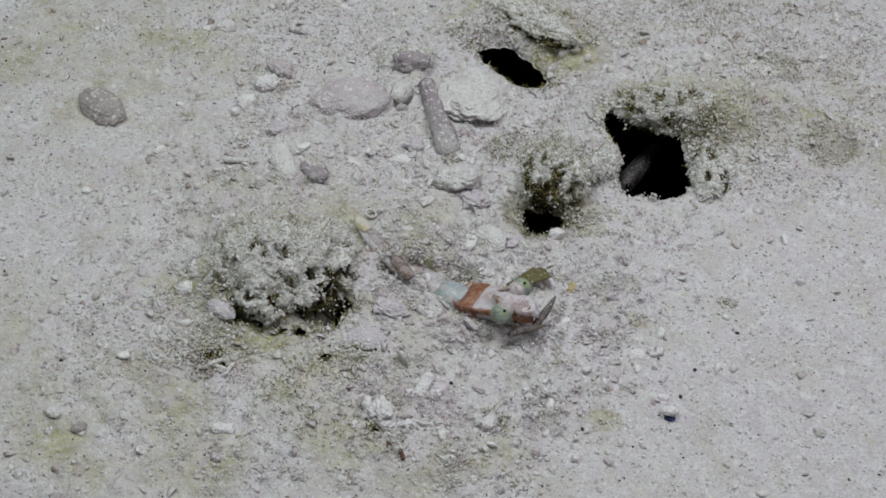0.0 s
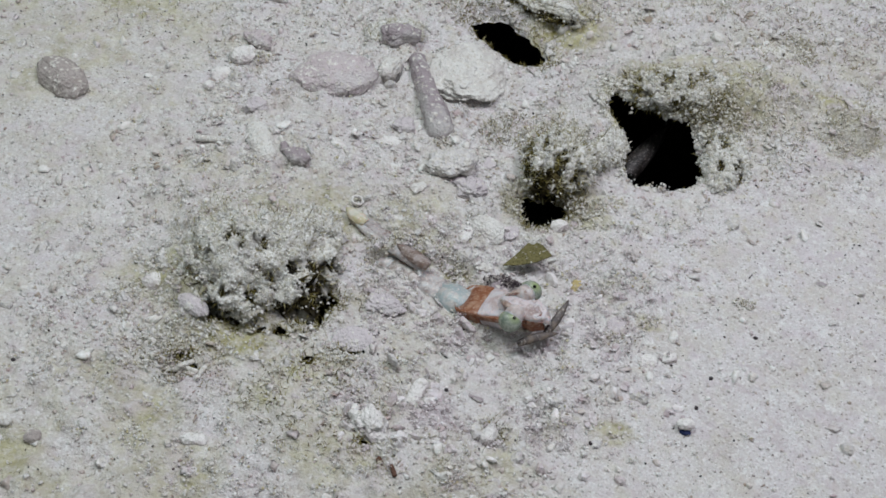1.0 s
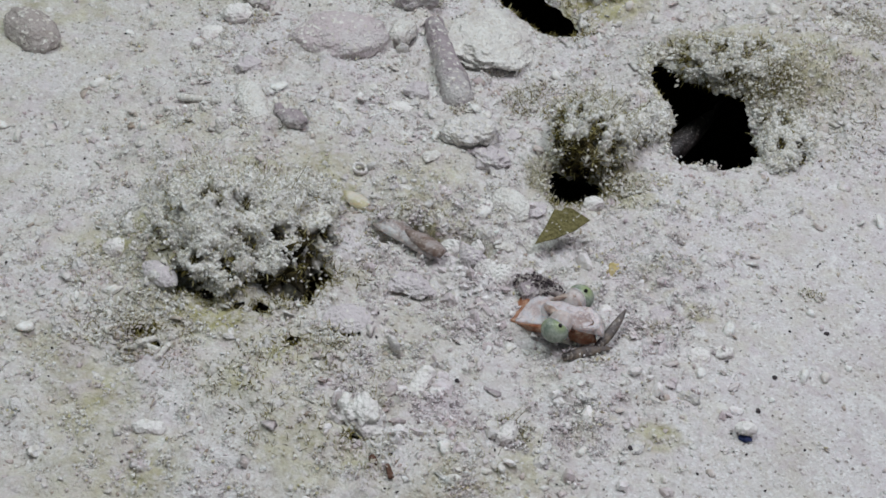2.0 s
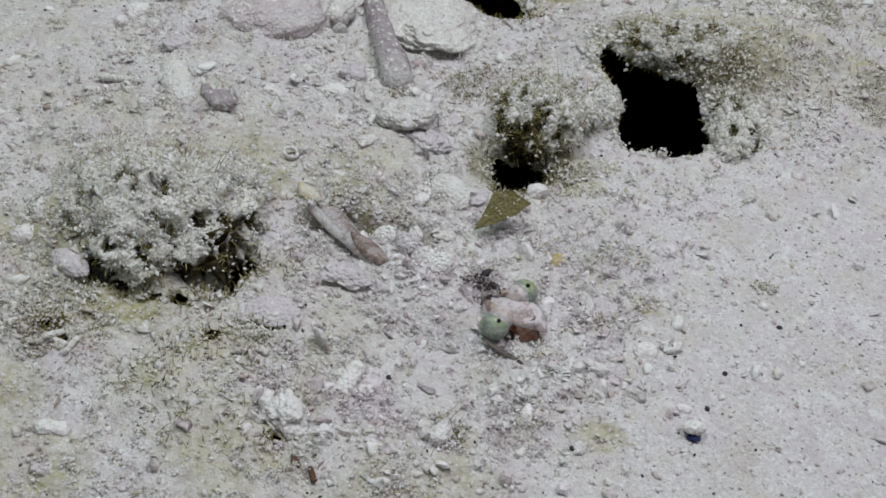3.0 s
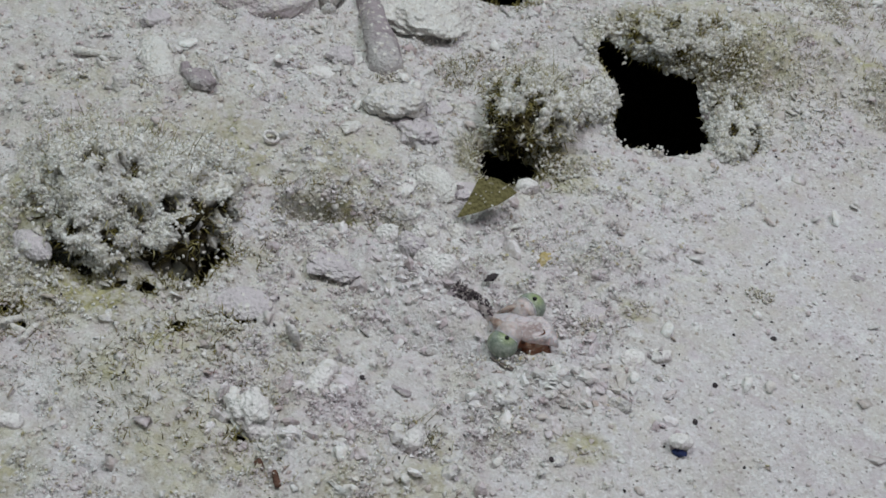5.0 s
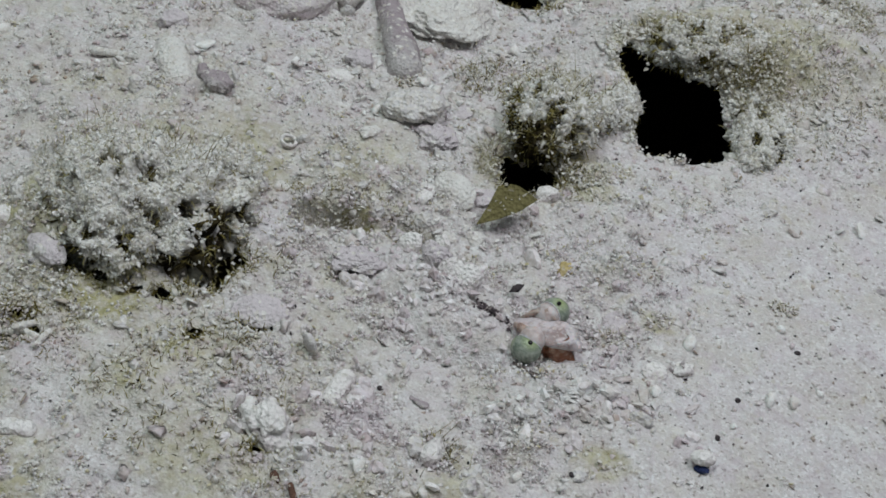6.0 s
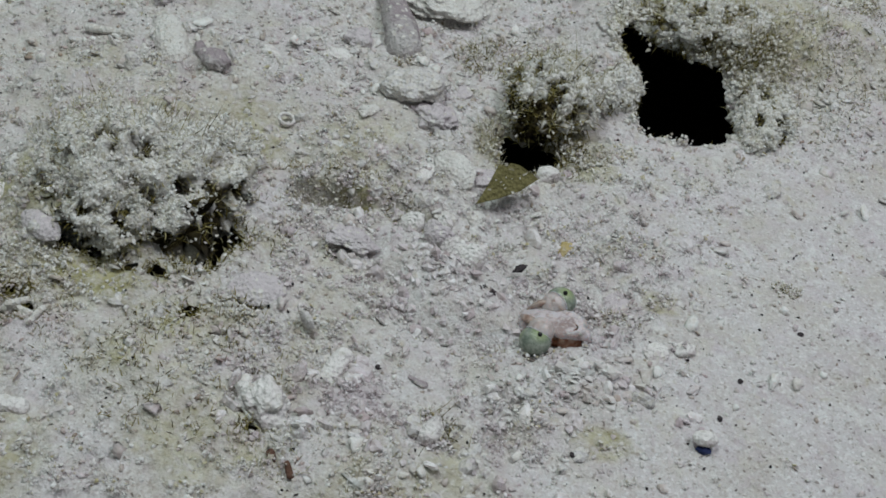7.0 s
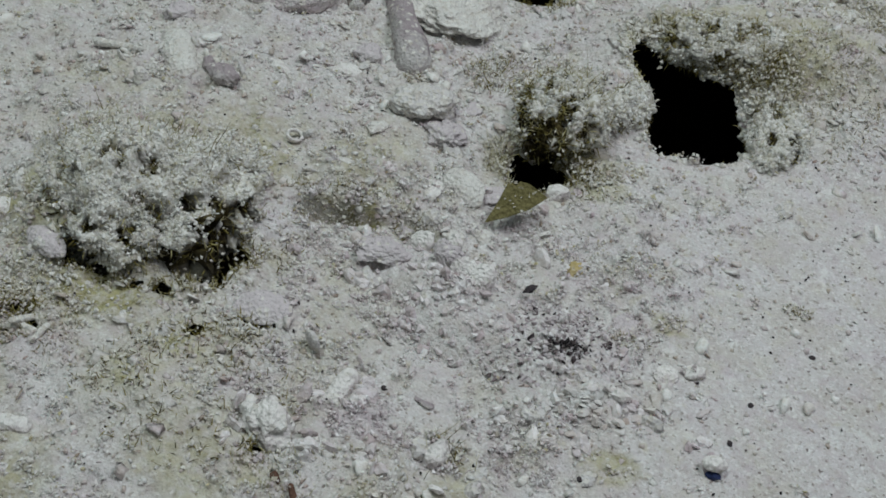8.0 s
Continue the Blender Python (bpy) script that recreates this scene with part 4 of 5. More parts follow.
for k, (px, py) in enumerate([(-0.0496, 0.2342), (0.0530, 0.2430), (0.1005, 0.2610), (0.1130, 0.2470), (0.1170, 0.2570), (0.0880, 0.2330), (0.1290, 0.2720)]):
    pebble("dark_crumb", px, py, (0.0006, 0.0005, 0.0004), 30 * k, DARK_BIT, 60.0 + k, "tiny black crumb on pale sand", 0.3, cuts=2, rough=0.3, category="crumb", group="black crumbs")

pebble("pebble", 0.0774, 0.3036, (0.0026, 0.0020, 0.0018), 20, SHELL, 80.0, "small white pebble at the nook's edge", 0.25, cuts=3, rough=0.2)
pebble("pebble", -0.0019, 0.2188, (0.0030, 0.0016, 0.0013), 5, SHELL, 81.0, "white sliver of coral on sand", 0.3, cuts=3, rough=0.25)
pebble("pebble", -0.0446, 0.2160, (0.0022, 0.0016, 0.0013), -15, PALE_STONE, 82.0, "small pale pebble on fine sand", 0.3, cuts=3, rough=0.2)
pebble("pebble", -0.0368, 0.2131, (0.0020, 0.0018, 0.0014), 30, BROWN_STONE, 83.0, "small tan pebble in sand", 0.4, cuts=3, rough=0.25)
shell("shell_fragment", 0.1014, 0.2592, 0.0023, 0.0020, 15, (8, -6), SHELL, 84.0, "rounded white shell disc on dug sand", 0.0012, 0.0007, 0.0006, 0.0001, 0.08)
shell("shell_fragment", 0.0950, 0.2712, 0.0042, 0.0030, 35, (6, 4), LILAC_SHELL, 85.0, "pale lilac shell flake flush with sand", 0.0006, 0.0006, 0.0006, jag=0.25)
shell("shell_fragment", 0.1480, 0.2930, 0.0022, 0.0014, -10, (10, 0), PURPLE_STONE, 86.0, "small violet shell chip on fine sand", 0.0008, jag=0.2)
pebble("coral_chunk", 0.0404, 0.2193, (0.0007, 0.0013, 0.0007), 30, RED_BIT, 87.0, "rust brown crumb in the sand", 0.3, cuts=3, rough=0.3, category="fragment")
rod("coral_branch", 0.0560, 0.2630, 0.0055, 0.0008, -35, 6, PINK_STONE, 88.0, "thin pinkish coral splinter", 0.0022, 0.25, -0.5)
for k, (px, py, size) in enumerate([(0.0265, 0.3260, 0.0034), (0.0375, 0.3080, 0.0026), (0.0560, 0.3250, 0.0030), (0.0120, 0.3240, 0.0028), (0.0330, 0.2960, 0.0024), (0.0640, 0.2990, 0.0028), (0.0520, 0.2960, 0.0036), (0.0240, 0.2880, 0.0022)]):
    shell("shell_fragment", px, py, size, size * (0.55 + 0.08 * (k % 3)), 47 * k, (12 - 7 * (k % 4), 5 * (k % 3) - 4), (SHELL, PALE_STONE, LILAC_SHELL)[k % 3], 90.0 + k, "angular pale shell flake half sunk in rubble", 0.0009, 0.0007, 0.0006, jag=0.3, group="shell flakes")


def ring_shell(x, y, radius, thick):
    """A worn tube end that lies open side up."""
    bm = bmesh.new()
    rows = []
    for i in range(26):
        a = 2 * math.pi * i / 26
        out = Vector((math.cos(a), math.sin(a), 0))
        r = radius * (1 + 0.12 * math.cos(2 * a + 0.6))
        rows.append([bm.verts.new(out * (r + thick * math.cos(b)) + Vector((0, 0, 1.6 * thick * math.sin(b)))) for b in (2 * math.pi * k / 8 for k in range(8))])
    for a, b in zip(rows, rows[1:] + rows[:1]):
        for k in range(8):
            bm.faces.new((a[k], b[k], b[(k + 1) % 8], a[(k + 1) % 8]))
    ob = part("ring_shell", bm, SHELL)
    ob.matrix_basis = pose(x, y, ground_at(x, y) + 0.0012, 24, 8, 20)
    return tagged(ob, "small white ring of a worn tube shell", "shell")


ring_shell(0.0215, 0.3012, 0.0014, 0.0004)

# turf on the floor round the rocks
for k, (cx, cy, rx, ry, count, length) in enumerate([
        (-0.004, 0.2590, 0.030, 0.014, 2600, 0.0022), (-0.006, 0.2790, 0.018, 0.008, 900, 0.0030), (0.024, 0.2700, 0.008, 0.009, 500, 0.0020),
        (0.0715, 0.3120, 0.011, 0.009, 1500, 0.0030), (0.0765, 0.3110, 0.008, 0.005, 1500, 0.0036), (0.113, 0.3535, 0.012, 0.004, 2600, 0.0038), (0.124, 0.3490, 0.005, 0.009, 1300, 0.0030), (0.0420, 0.3285, 0.003, 0.002, 120, 0.0016), (0.086, 0.3050, 0.004, 0.003, 160, 0.0016), (0.115, 0.3560, 0.030, 0.010, 1300, 0.0028),
        (0.132, 0.3450, 0.016, 0.016, 700, 0.0018), (0.152, 0.3700, 0.034, 0.026, 900, 0.0022), (0.160, 0.3480, 0.010, 0.008, 500, 0.0024),
        (0.060, 0.3980, 0.026, 0.010, 1400, 0.0030), (0.036, 0.2870, 0.013, 0.004, 600, 0.0018), (0.0350, 0.2824, 0.0076, 0.0018, 700, 0.0016), (0.050, 0.2850, 0.005, 0.003, 200, 0.0018),
        (0.0652, 0.2318, 0.004, 0.003, 120, 0.0026), (0.0924, 0.2368, 0.0045, 0.0030, 160, 0.0014), (0.1025, 0.2723, 0.0030, 0.0020, 80, 0.0016),
        (0.024, 0.2330, 0.018, 0.016, 900, 0.0024), (0.052, 0.2180, 0.014, 0.010, 500, 0.0020), (-0.016, 0.2400, 0.010, 0.007, 500, 0.0022),
        (0.066, 0.3400, 0.014, 0.010, 700, 0.0030), (0.100, 0.4150, 0.040, 0.020, 1400, 0.0026), (-0.040, 0.3900, 0.060, 0.030, 900, 0.0020),
        (0.150, 0.4150, 0.040, 0.030, 1500, 0.0026), (0.1498, 0.3900, 0.005, 0.007, 400, 0.0026), (0.0220, 0.2425, 0.009, 0.006, 420, 0.0016), (0.0060, 0.2320, 0.011, 0.005, 380, 0.0015), (0.0385, 0.2205, 0.006, 0.004, 260, 0.0016), (-0.0080, 0.2400, 0.009, 0.006, 420, 0.0016), (0.0935, 0.2654, 0.005, 0.0022, 260, 0.0014), (0.0862, 0.3105, 0.004, 0.003, 200, 0.0018), (0.1270, 0.2830, 0.003, 0.002, 90, 0.0012)]):
    turf_patch(cx, cy, rx, ry, count, length, 100 + k, PALE_TURF if k % 3 == 0 or k == 1 else TURF)

# single longer algae hairs
for k, (cx, cy, n) in enumerate([(0.004, 0.2800, 9), (0.010, 0.2780, 7), (0.0790, 0.3290, 9), (0.066, 0.2315, 10), (-0.010, 0.2820, 5)]):
    rng = np.random.default_rng(300 + k)
    at = np.stack([cx + rng.normal(0, 0.003, n), cy + rng.normal(0, 0.002, n), np.full(n, 0.014 if k in (0, 1, 4) else 0.010 if k == 2 else 0.001)], 1)
    way = np.stack([rng.normal(0.2, 0.5, n), rng.normal(0.3, 0.4, n), np.ones(n)], 1)
    tagged(part("algae_hair", threads(at, way, rng.uniform(0.004, 0.008, n), 0.00007, rng, 0.3), TURF), "thin brown algae hairs standing from the turf", "algae", "algae hairs", "stuff")

# ---- the leaf ----


def build_leaf():
    bm = bmesh.new()
    outline = [(-0.0066, -0.0030), (-0.0040, 0.0008), (-0.0016, 0.0050), (0.0000, 0.0044), (0.0008, 0.0052), (0.0026, 0.0046), (0.0062, 0.0016), (0.0024, -0.0006), (-0.0020, -0.0020)]
    for z in (0.00018, -0.00018):
        ring = [bm.verts.new((px, py, z + 9.0 * px * px + 6.0 * py * px)) for px, py in outline]
        centre = bm.verts.new((0, 0.0012, z))
        for a, b in zip(ring, ring[1:] + ring[:1]):
            bm.faces.new((a, b, centre) if z > 0 else (b, a, centre))
    bm.verts.ensure_lookup_table()
    n = len(outline)
    for k in range(n):
        a, b = bm.verts[k], bm.verts[(k + 1) % n]
        c, d = bm.verts[n + 1 + (k + 1) % n], bm.verts[n + 1 + k]
        bm.faces.new((b, a, d, c))
    bmesh.ops.subdivide_edges(bm, edges=bm.edges, cuts=2, use_grid_fill=True)
    leaf = thing("leaf_fragment", pose(0.069, 0.29, 0.005), "torn olive-brown leaf fragment standing tilted on sand", "leaf")
    part("blade", bm, LEAF, leaf, smooth_faces=False)
    rng = np.random.default_rng(77)
    at = np.stack([rng.uniform(-0.003, 0.004, 9), rng.uniform(-0.0004, 0.0026, 9), np.full(9, 0.0003)], 1)
    part("sand_specks", bits(at, rng.uniform(0.0003, 0.0006, 9), rng), WHITE_GRIT, leaf, smooth_faces=False)
    return leaf


LEAF_THING = build_leaf()

# ---- the prawn ----


def eye_material():
    """Grey-green with a brighter green field round the dark spot."""
    n = Nodes("prawn_eye")
    both = n.add("ShaderNodeVectorMath")
    both.operation = "ABSOLUTE"
    n.set(both.inputs[0], n.place)
    away = n.add("ShaderNodeVectorMath")
    away.operation = "DISTANCE"
    n.set(away.inputs[0], both.outputs[0])
    away.inputs[1].default_value = (0.0023, 0.0059, 0.0027)
    base = n.mix(n.grey(n.noise(700.0, 4.0, 0.7), 0.38, 0.66), (0.16, 0.20, 0.155), (0.38, 0.41, 0.345))
    field = n.mix(n.noise(1100.0, 3.0), (0.19, 0.26, 0.10), (0.38, 0.43, 0.22))
    colour = n.mix(n.ramp(n.times(away.outputs["Value"], 260.0), (0.12, (1, 1, 1)), (0.55, (0, 0, 0))), base, field)
    return n.done(colour, 0.20, n.bump(n.noise(2600.0, 2.0), 0.00015), 0.6)


EYE_MATERIAL = eye_material()
PUPIL = Nodes("eye_spot").done((0.012, 0.012, 0.010), 0.2)
CLEAR = skin_material("pale_skin", (0.60, 0.555, 0.57), (0.46, 0.37, 0.36), (360.0, 5.0, 0.65), 0.4)
RUST = skin_material("rust_skin", (0.22, 0.075, 0.030), (0.36, 0.20, 0.125), (380.0, 5.0, 0.65), 0.1, speck=0.25)
TAN = skin_material("tan_band", (0.34, 0.28, 0.25), (0.54, 0.50, 0.48), (420.0, 5.0, 0.65), 0.2)
GLASSY = skin_material("glassy_skin", (0.52, 0.49, 0.48), (0.31, 0.26, 0.245), (300.0, 5.0, 0.65), 0.4)
TEAL = skin_material("teal_skin", (0.36, 0.41, 0.415), (0.54, 0.52, 0.50), (300.0, 5.0, 0.65), 0.4)
FACE = skin_material("face_skin", (0.62, 0.56, 0.575), (0.33, 0.255, 0.245), (330.0, 5.0, 0.7), 0.35)
LID = skin_material("lid_skin", (0.56, 0.50, 0.485), (0.43, 0.36, 0.34), (500.0, 4.0, 0.6), 0.35, speck=0.4)
BROW = skin_material("brow_skin", (0.46, 0.36, 0.31), (0.26, 0.17, 0.14), (700.0, 4.0, 0.6), 0.25, speck=0.5)


def scale_material(name, base_colour, tip_colour):
    """Dark at the base, olive-grey towards the tip."""
    n = Nodes(name)
    along = n.add("ShaderNodeSeparateXYZ", Vector=n.place).outputs["X"]
    tip = n.grey(n.times(along, 87.0), 0.15, 0.60)
    colour = n.mix(tip, base_colour, tip_colour)
    colour = n.mix(n.grey(n.noise(420.0, 5.0, 0.65), 0.48, 0.62), colour, (0.16, 0.125, 0.095))
    colour = n.mix(n.times(n.grey(n.noise(1500.0, 3.0), 0.58, 0.72), 0.5), colour, (0.62, 0.58, 0.52))
    return n.done(colour, 0.45, n.bump(n.noise(900.0, 4.0), 0.0003), 0.4)


SCALE_SKIN = scale_material("scale_skin", (0.030, 0.021, 0.019), (0.10, 0.082, 0.078))
BLADE_SKIN = scale_material("blade_skin", (0.13, 0.11, 0.085), (0.62, 0.60, 0.52))
TAIL_SKIN = skin_material("tail_skin", (0.42, 0.375, 0.37), (0.24, 0.185, 0.17), (300.0, 5.0, 0.65), 0.3)
TAIL_YELLOW = skin_material("tail_tip_skin", (0.50, 0.44, 0.28), (0.62, 0.58, 0.50), (320.0, 4.0, 0.6), 0.3)
TAIL_BROWN = skin_material("tail_base_skin", (0.17, 0.115, 0.092), (0.33, 0.275, 0.26), (420.0, 4.0, 0.6), 0.1, speck=0.4)


def loft(stations, sides=18, rough=0.05, seed=0.0):
    """A body along x: stations of (x, half width, height below, height above, y)."""
    bm = bmesh.new()
    rings = []
    for sx, w, low, high, sy in stations:
        ring = []
        for k in range(sides):
            a = 2 * math.pi * k / sides
            c, s = math.cos(a), math.sin(a)
            q = Vector((sx, sy + w * c, (high if s > 0 else low) * s))
            q += Vector((0, c, s)) * w * rough * noise.noise(q * 500 + Vector((seed, 0, 0)))
            ring.append(bm.verts.new(q))
        rings.append(ring)
    for a, b in zip(rings, rings[1:]):
        for k in range(sides):
            bm.faces.new((a[k], b[k], b[(k + 1) % sides], a[(k + 1) % sides]))
    bm.faces.new(rings[0])
    bm.faces.new(rings[-1][::-1])
    bmesh.ops.recalc_face_normals(bm, faces=bm.faces)
    return bm


def blade(length, width, thick, curve=0.0):
    """A flat pointed blade along x."""
    bm = bmesh.new()
    n = 8
    top, low = [], []
    for i in range(n + 1):
        u = i / n
        w = width * math.sin(math.pi * min(0.98, 0.18 + 0.80 * u)) ** 0.7
        yc = curve * u * u
        top.append([bm.verts.new((u * length, yc + w * s, thick * (1 - abs(s)) * (1 - 0.6 * u))) for s in (-1, -0.4, 0.4, 1)])
        low.append([bm.verts.new((u * length, yc + w * s, -0.4 * thick)) for s in (-1, -0.4, 0.4, 1)])
    for i in range(n):
        for k in range(3):
            bm.faces.new((top[i][k], top[i + 1][k], top[i + 1][k + 1], top[i][k + 1]))
            bm.faces.new((low[i][k], low[i][k + 1], low[i + 1][k + 1], low[i + 1][k]))
        bm.faces.new((top[i][0], low[i][0], low[i + 1][0], top[i + 1][0]))
        bm.faces.new((top[i][3], top[i + 1][3], low[i + 1][3], low[i][3]))
    bm.faces.new([*top[0], *low[0][::-1]])
    bm.faces.new([*top[-1][::-1], *low[-1]])
    bmesh.ops.recalc_face_normals(bm, faces=bm.faces)
    return bm


def build_prawn():
    """Head forward along x; the origin lies between the eyes, at their height."""
    prawn = thing("prawn", pose(0.07, 0.26, 0.008), "burrowing prawn with green eyes and rust-banded pale body", "prawn")
    part("carapace", loft([(-0.0165, 0.0026, 0.0060, -0.0030, 0), (-0.0155, 0.0042, 0.0078, -0.0014, 0), (-0.0120, 0.0050, 0.0086, 0.0002, 0), (-0.0070, 0.0050, 0.0084, 0.0010, 0),
                           (-0.0030, 0.0044, 0.0080, 0.0010, 0), (0.0010, 0.0036, 0.0070, 0.0004, 0), (0.0040, 0.0028, 0.0058, -0.0010, 0), (0.0060, 0.0016, 0.0050, -0.0024, 0)], 28, 0.05, 1.0), CLEAR, prawn, "translucent pinkish carapace")
    part("carapace_band", loft([(-0.0182, 0.0010, 0.0055, -0.0046, 0), (-0.0174, 0.0028, 0.0066, -0.0030, 0), (-0.0164, 0.0045, 0.0080, -0.0012, 0), (-0.0140, 0.0052, 0.0087, 0.0002, 0), (-0.0100, 0.0053, 0.0087, 0.0009, 0), (-0.0094, 0.0050, 0.0085, 0.0004, 0)], 28, 0.05, 2.0), RUST, prawn, "rust brown band")
    part("face_plate", loft([(-0.0054, 0.0012, 0.0004, 0.0016, 0), (-0.0042, 0.0030, 0.0006, 0.0023, 0), (0.0000, 0.0036, 0.0010, 0.0021, 0), (0.0040, 0.0033, 0.0022, 0.0010, 0), (0.0068, 0.0022, 0.0034, -0.0008, 0), (0.0080, 0.0008, 0.0040, -0.0024, 0)], 24, 0.16, 6.0), FACE, prawn, "mottled pink and brown face")
    part("cheek", loft([(-0.0105, 0.0006, 0.0030, -0.0012, -0.0045), (-0.0060, 0.0010, 0.0026, 0.0000, -0.0044), (-0.0030, 0.0014, 0.0026, 0.0000, -0.0038), (0.0010, 0.0014, 0.0026, -0.0010, -0.0030), (0.0052, 0.0010, 0.0022, -0.0018, -0.0016)], 14, 0.2, 3.0), RUST, prawn, "rust red cheek")
    part("mouth", loft([(0.0016, 0.0018, 0.0056, -0.0042, -0.0018), (0.0040, 0.0019, 0.0058, -0.0038, -0.0016), (0.0056, 0.0013, 0.0058, -0.0042, -0.0010), (0.0064, 0.0004, 0.0056, -0.0050, -0.0006)], 16, 0.45, 4.0), RUST, prawn, "rust red mouthparts")
    for side in (-1, 1):
        part("brow", tube([(-0.0040, 0.0010 * side, 0.0021), (-0.0020, 0.0024 * side, 0.0027), (0.0006, 0.0032 * side, 0.0022), (0.0024, 0.0026 * side, 0.0012)], [0.0004, 0.0008, 0.0008, 0.0003], 10, 2.0 + side, 0.9), BROW, prawn, "tan brow between the eyes")
    blades = []
    for side in (-1, 1):
        stalk = part("eye_stalk", tube([(-0.0010, 0.0020 * side, 0.0002), (0.0000, 0.0036 * side, 0.0004), (0.0004, 0.0050 * side, 0.0004)], [0.0014, 0.0017, 0.0022], 12), CLEAR, prawn)
        bm = bmesh.new()
        bmesh.ops.create_icosphere(bm, subdivisions=4, radius=0.0028)
        for v in bm.verts:
            v.co = Vector((v.co.x * 1.05, v.co.y * 0.92, v.co.z)) + Vector((0.0004, 0.0058 * side, 0.0006))
        eye = part("eye", bm, EYE_MATERIAL, stalk, "round green eye")
        centre, inward = Vector((0.0004, 0.0058 * side, 0.0006)), (Vector((-0.20, -0.95, 0.22)) if side > 0 else Vector((0.25, 0.80, 0.36))).normalized()
        bm = bmesh.new()
        bmesh.ops.create_icosphere(bm, subdivisions=3, radius=0.0025)
        bmesh.ops.translate(bm, verts=bm.verts, vec=centre + inward * 0.0021)
        part("eyelid", bm, LID, stalk, "pale pinkish skin hooding the eye")
        turned = inward.to_track_quat("Z", "Y").to_matrix()
        rim = [centre + inward * 0.00142 + turned @ Vector((0.00243 * math.cos(a), 0.00243 * math.sin(a), 0)) for a in (2 * math.pi * k / 28 for k in range(29))]
        part("lid_rim", tube(rim, [0.00017] * 29, 6), CLEAR, stalk, "thin white edge of the lid")
        bm = bmesh.new()
        bmesh.ops.create_uvsphere(bm, u_segments=10, v_segments=6, radius=0.00045)
        bmesh.ops.translate(bm, verts=bm.verts, vec=(0.0022, 0.0054, 0.0029) if side > 0 else (0.0023, -0.0063, 0.0026))
        part("eye_spot", bm, PUPIL, stalk)
        far = side > 0
        blade_part = part("antennal_scale", blade(0.0112, 0.0011, 0.0005, 0.0014 * side), SCALE_SKIN, prawn, "dark mottled antennal scale")
        # added paler twin of the antennal scale, tucked in the body until it rises
        paddle = part("antenna_blade", blade(0.0112, 0.0016, 0.0005, 0.0016 * side), BLADE_SKIN, prawn, "flat olive-grey antenna blade")
        blades.append((blade_part, paddle))
    # the abdomen runs back in a slight bend; each ring overlaps the next
    rings = []
    at, turn = Vector((-0.0160, 0, -0.0036)), 0.0
    mats = [TEAL, GLASSY, TAN, GLASSY, TAN, GLASSY]
    for k in range(6):
        length, w = 0.0080 - 0.0003 * k, 0.0046 - 0.00042 * k
        turn += 2.2
        ring = part("abdomen_ring", loft([(0.0008, w * 0.86, w * 1.0, w * 0.66, 0), (-0.0010, w, w * 1.1, w * 0.78, 0), (-length * 0.6, w * 1.0, w * 1.1, w * 0.80, 0), (-length - 0.0006, w * 0.93, w, w * 0.70, 0)], 18, 0.08, 10.0 + k), mats[k], prawn,
                    "tan banded ring" if mats[k] is TAN else "glassy pale ring")
        ring.matrix_basis = Matrix.Translation(at) @ pose(0, 0, 0, 0, 0, -turn)
        rings.append((ring, ring.matrix_basis.copy()))
        at = ring.matrix_basis @ Vector((-length, 0, 0.0003))
    tail = part("tail_fan", blade(0.0240, 0.0021, 0.0016), TAIL_SKIN, prawn, "grey translucent tail fan")
    for k, (fan, along, length, skin, words) in enumerate([(-5, 0.004, 0.0185, TAIL_SKIN, ""), (5, 0.004, 0.0190, GLASSY, "glassy tail lobe"), (0, 0.0205, 0.0075, TAIL_YELLOW, "yellowish tail tip"), (2, -0.002, 0.0110, TAIL_BROWN, "red-brown base of the tail")]):
        lobe = part("tail_lobe", blade(length, 0.0019, 0.0012), skin, tail, words)
        lobe.matrix_basis = pose(along, -0.0008 if k == 3 else 0, 0.0004 * k - 0.0003, 0, 0, fan)
    return prawn, tail, rings, blades


PRAWN, TAIL, RINGS, BLADES = build_prawn()

# ---- the fish in the burrow ----


def build_goby():
    """A small fish, its skin painted shade-dark, head along x, resting just inside the burrow."""
    fish = thing("goby", pose(0.108, 0.344, -0.010), "brown goby resting in the burrow mouth, its skin painted shade-dark", "fish")
    part("fish_body", loft([(-0.0150, 0.0008, 0.0012, 0.0012, 0), (-0.0100, 0.0018, 0.0024, 0.0024, 0), (-0.0030, 0.0030, 0.0034, 0.0032, 0), (0.0040, 0.0034, 0.0036, 0.0036, 0), (0.0090, 0.0032, 0.0032, 0.0034, 0), (0.0120, 0.0022, 0.0020, 0.0022, 0), (0.0134, 0.0008, 0.0008, 0.0008, 0)], 18, 0.10, 3.0), GOBY, fish)
    for side in (-1, 1):
        bm = bmesh.new()
        bmesh.ops.create_icosphere(bm, subdivisions=2, radius=0.0010)
        bmesh.ops.translate(bm, verts=bm.verts, vec=(0.0100, 0.0022 * side, 0.0022))
        part("eye", bm, PUPIL, fish)
    tail = part("tail_fin", blade(0.0075, 0.0026, 0.0004), GOBY, fish)
    tail.matrix_basis = pose(-0.0140, 0, 0, 80, 0, 180)
    return fish


# near-black skin stands for the burrow's gloom, where the lamps still reach
GOBY = skin_material("shaded_goby_skin", (0.012, 0.009, 0.008), (0.034, 0.027, 0.025), (260.0, 4.0, 0.6), 0.1, 0.5, 0.3)
GOBY_THING = build_goby()

# ---- sand thrown up by the prawn ----


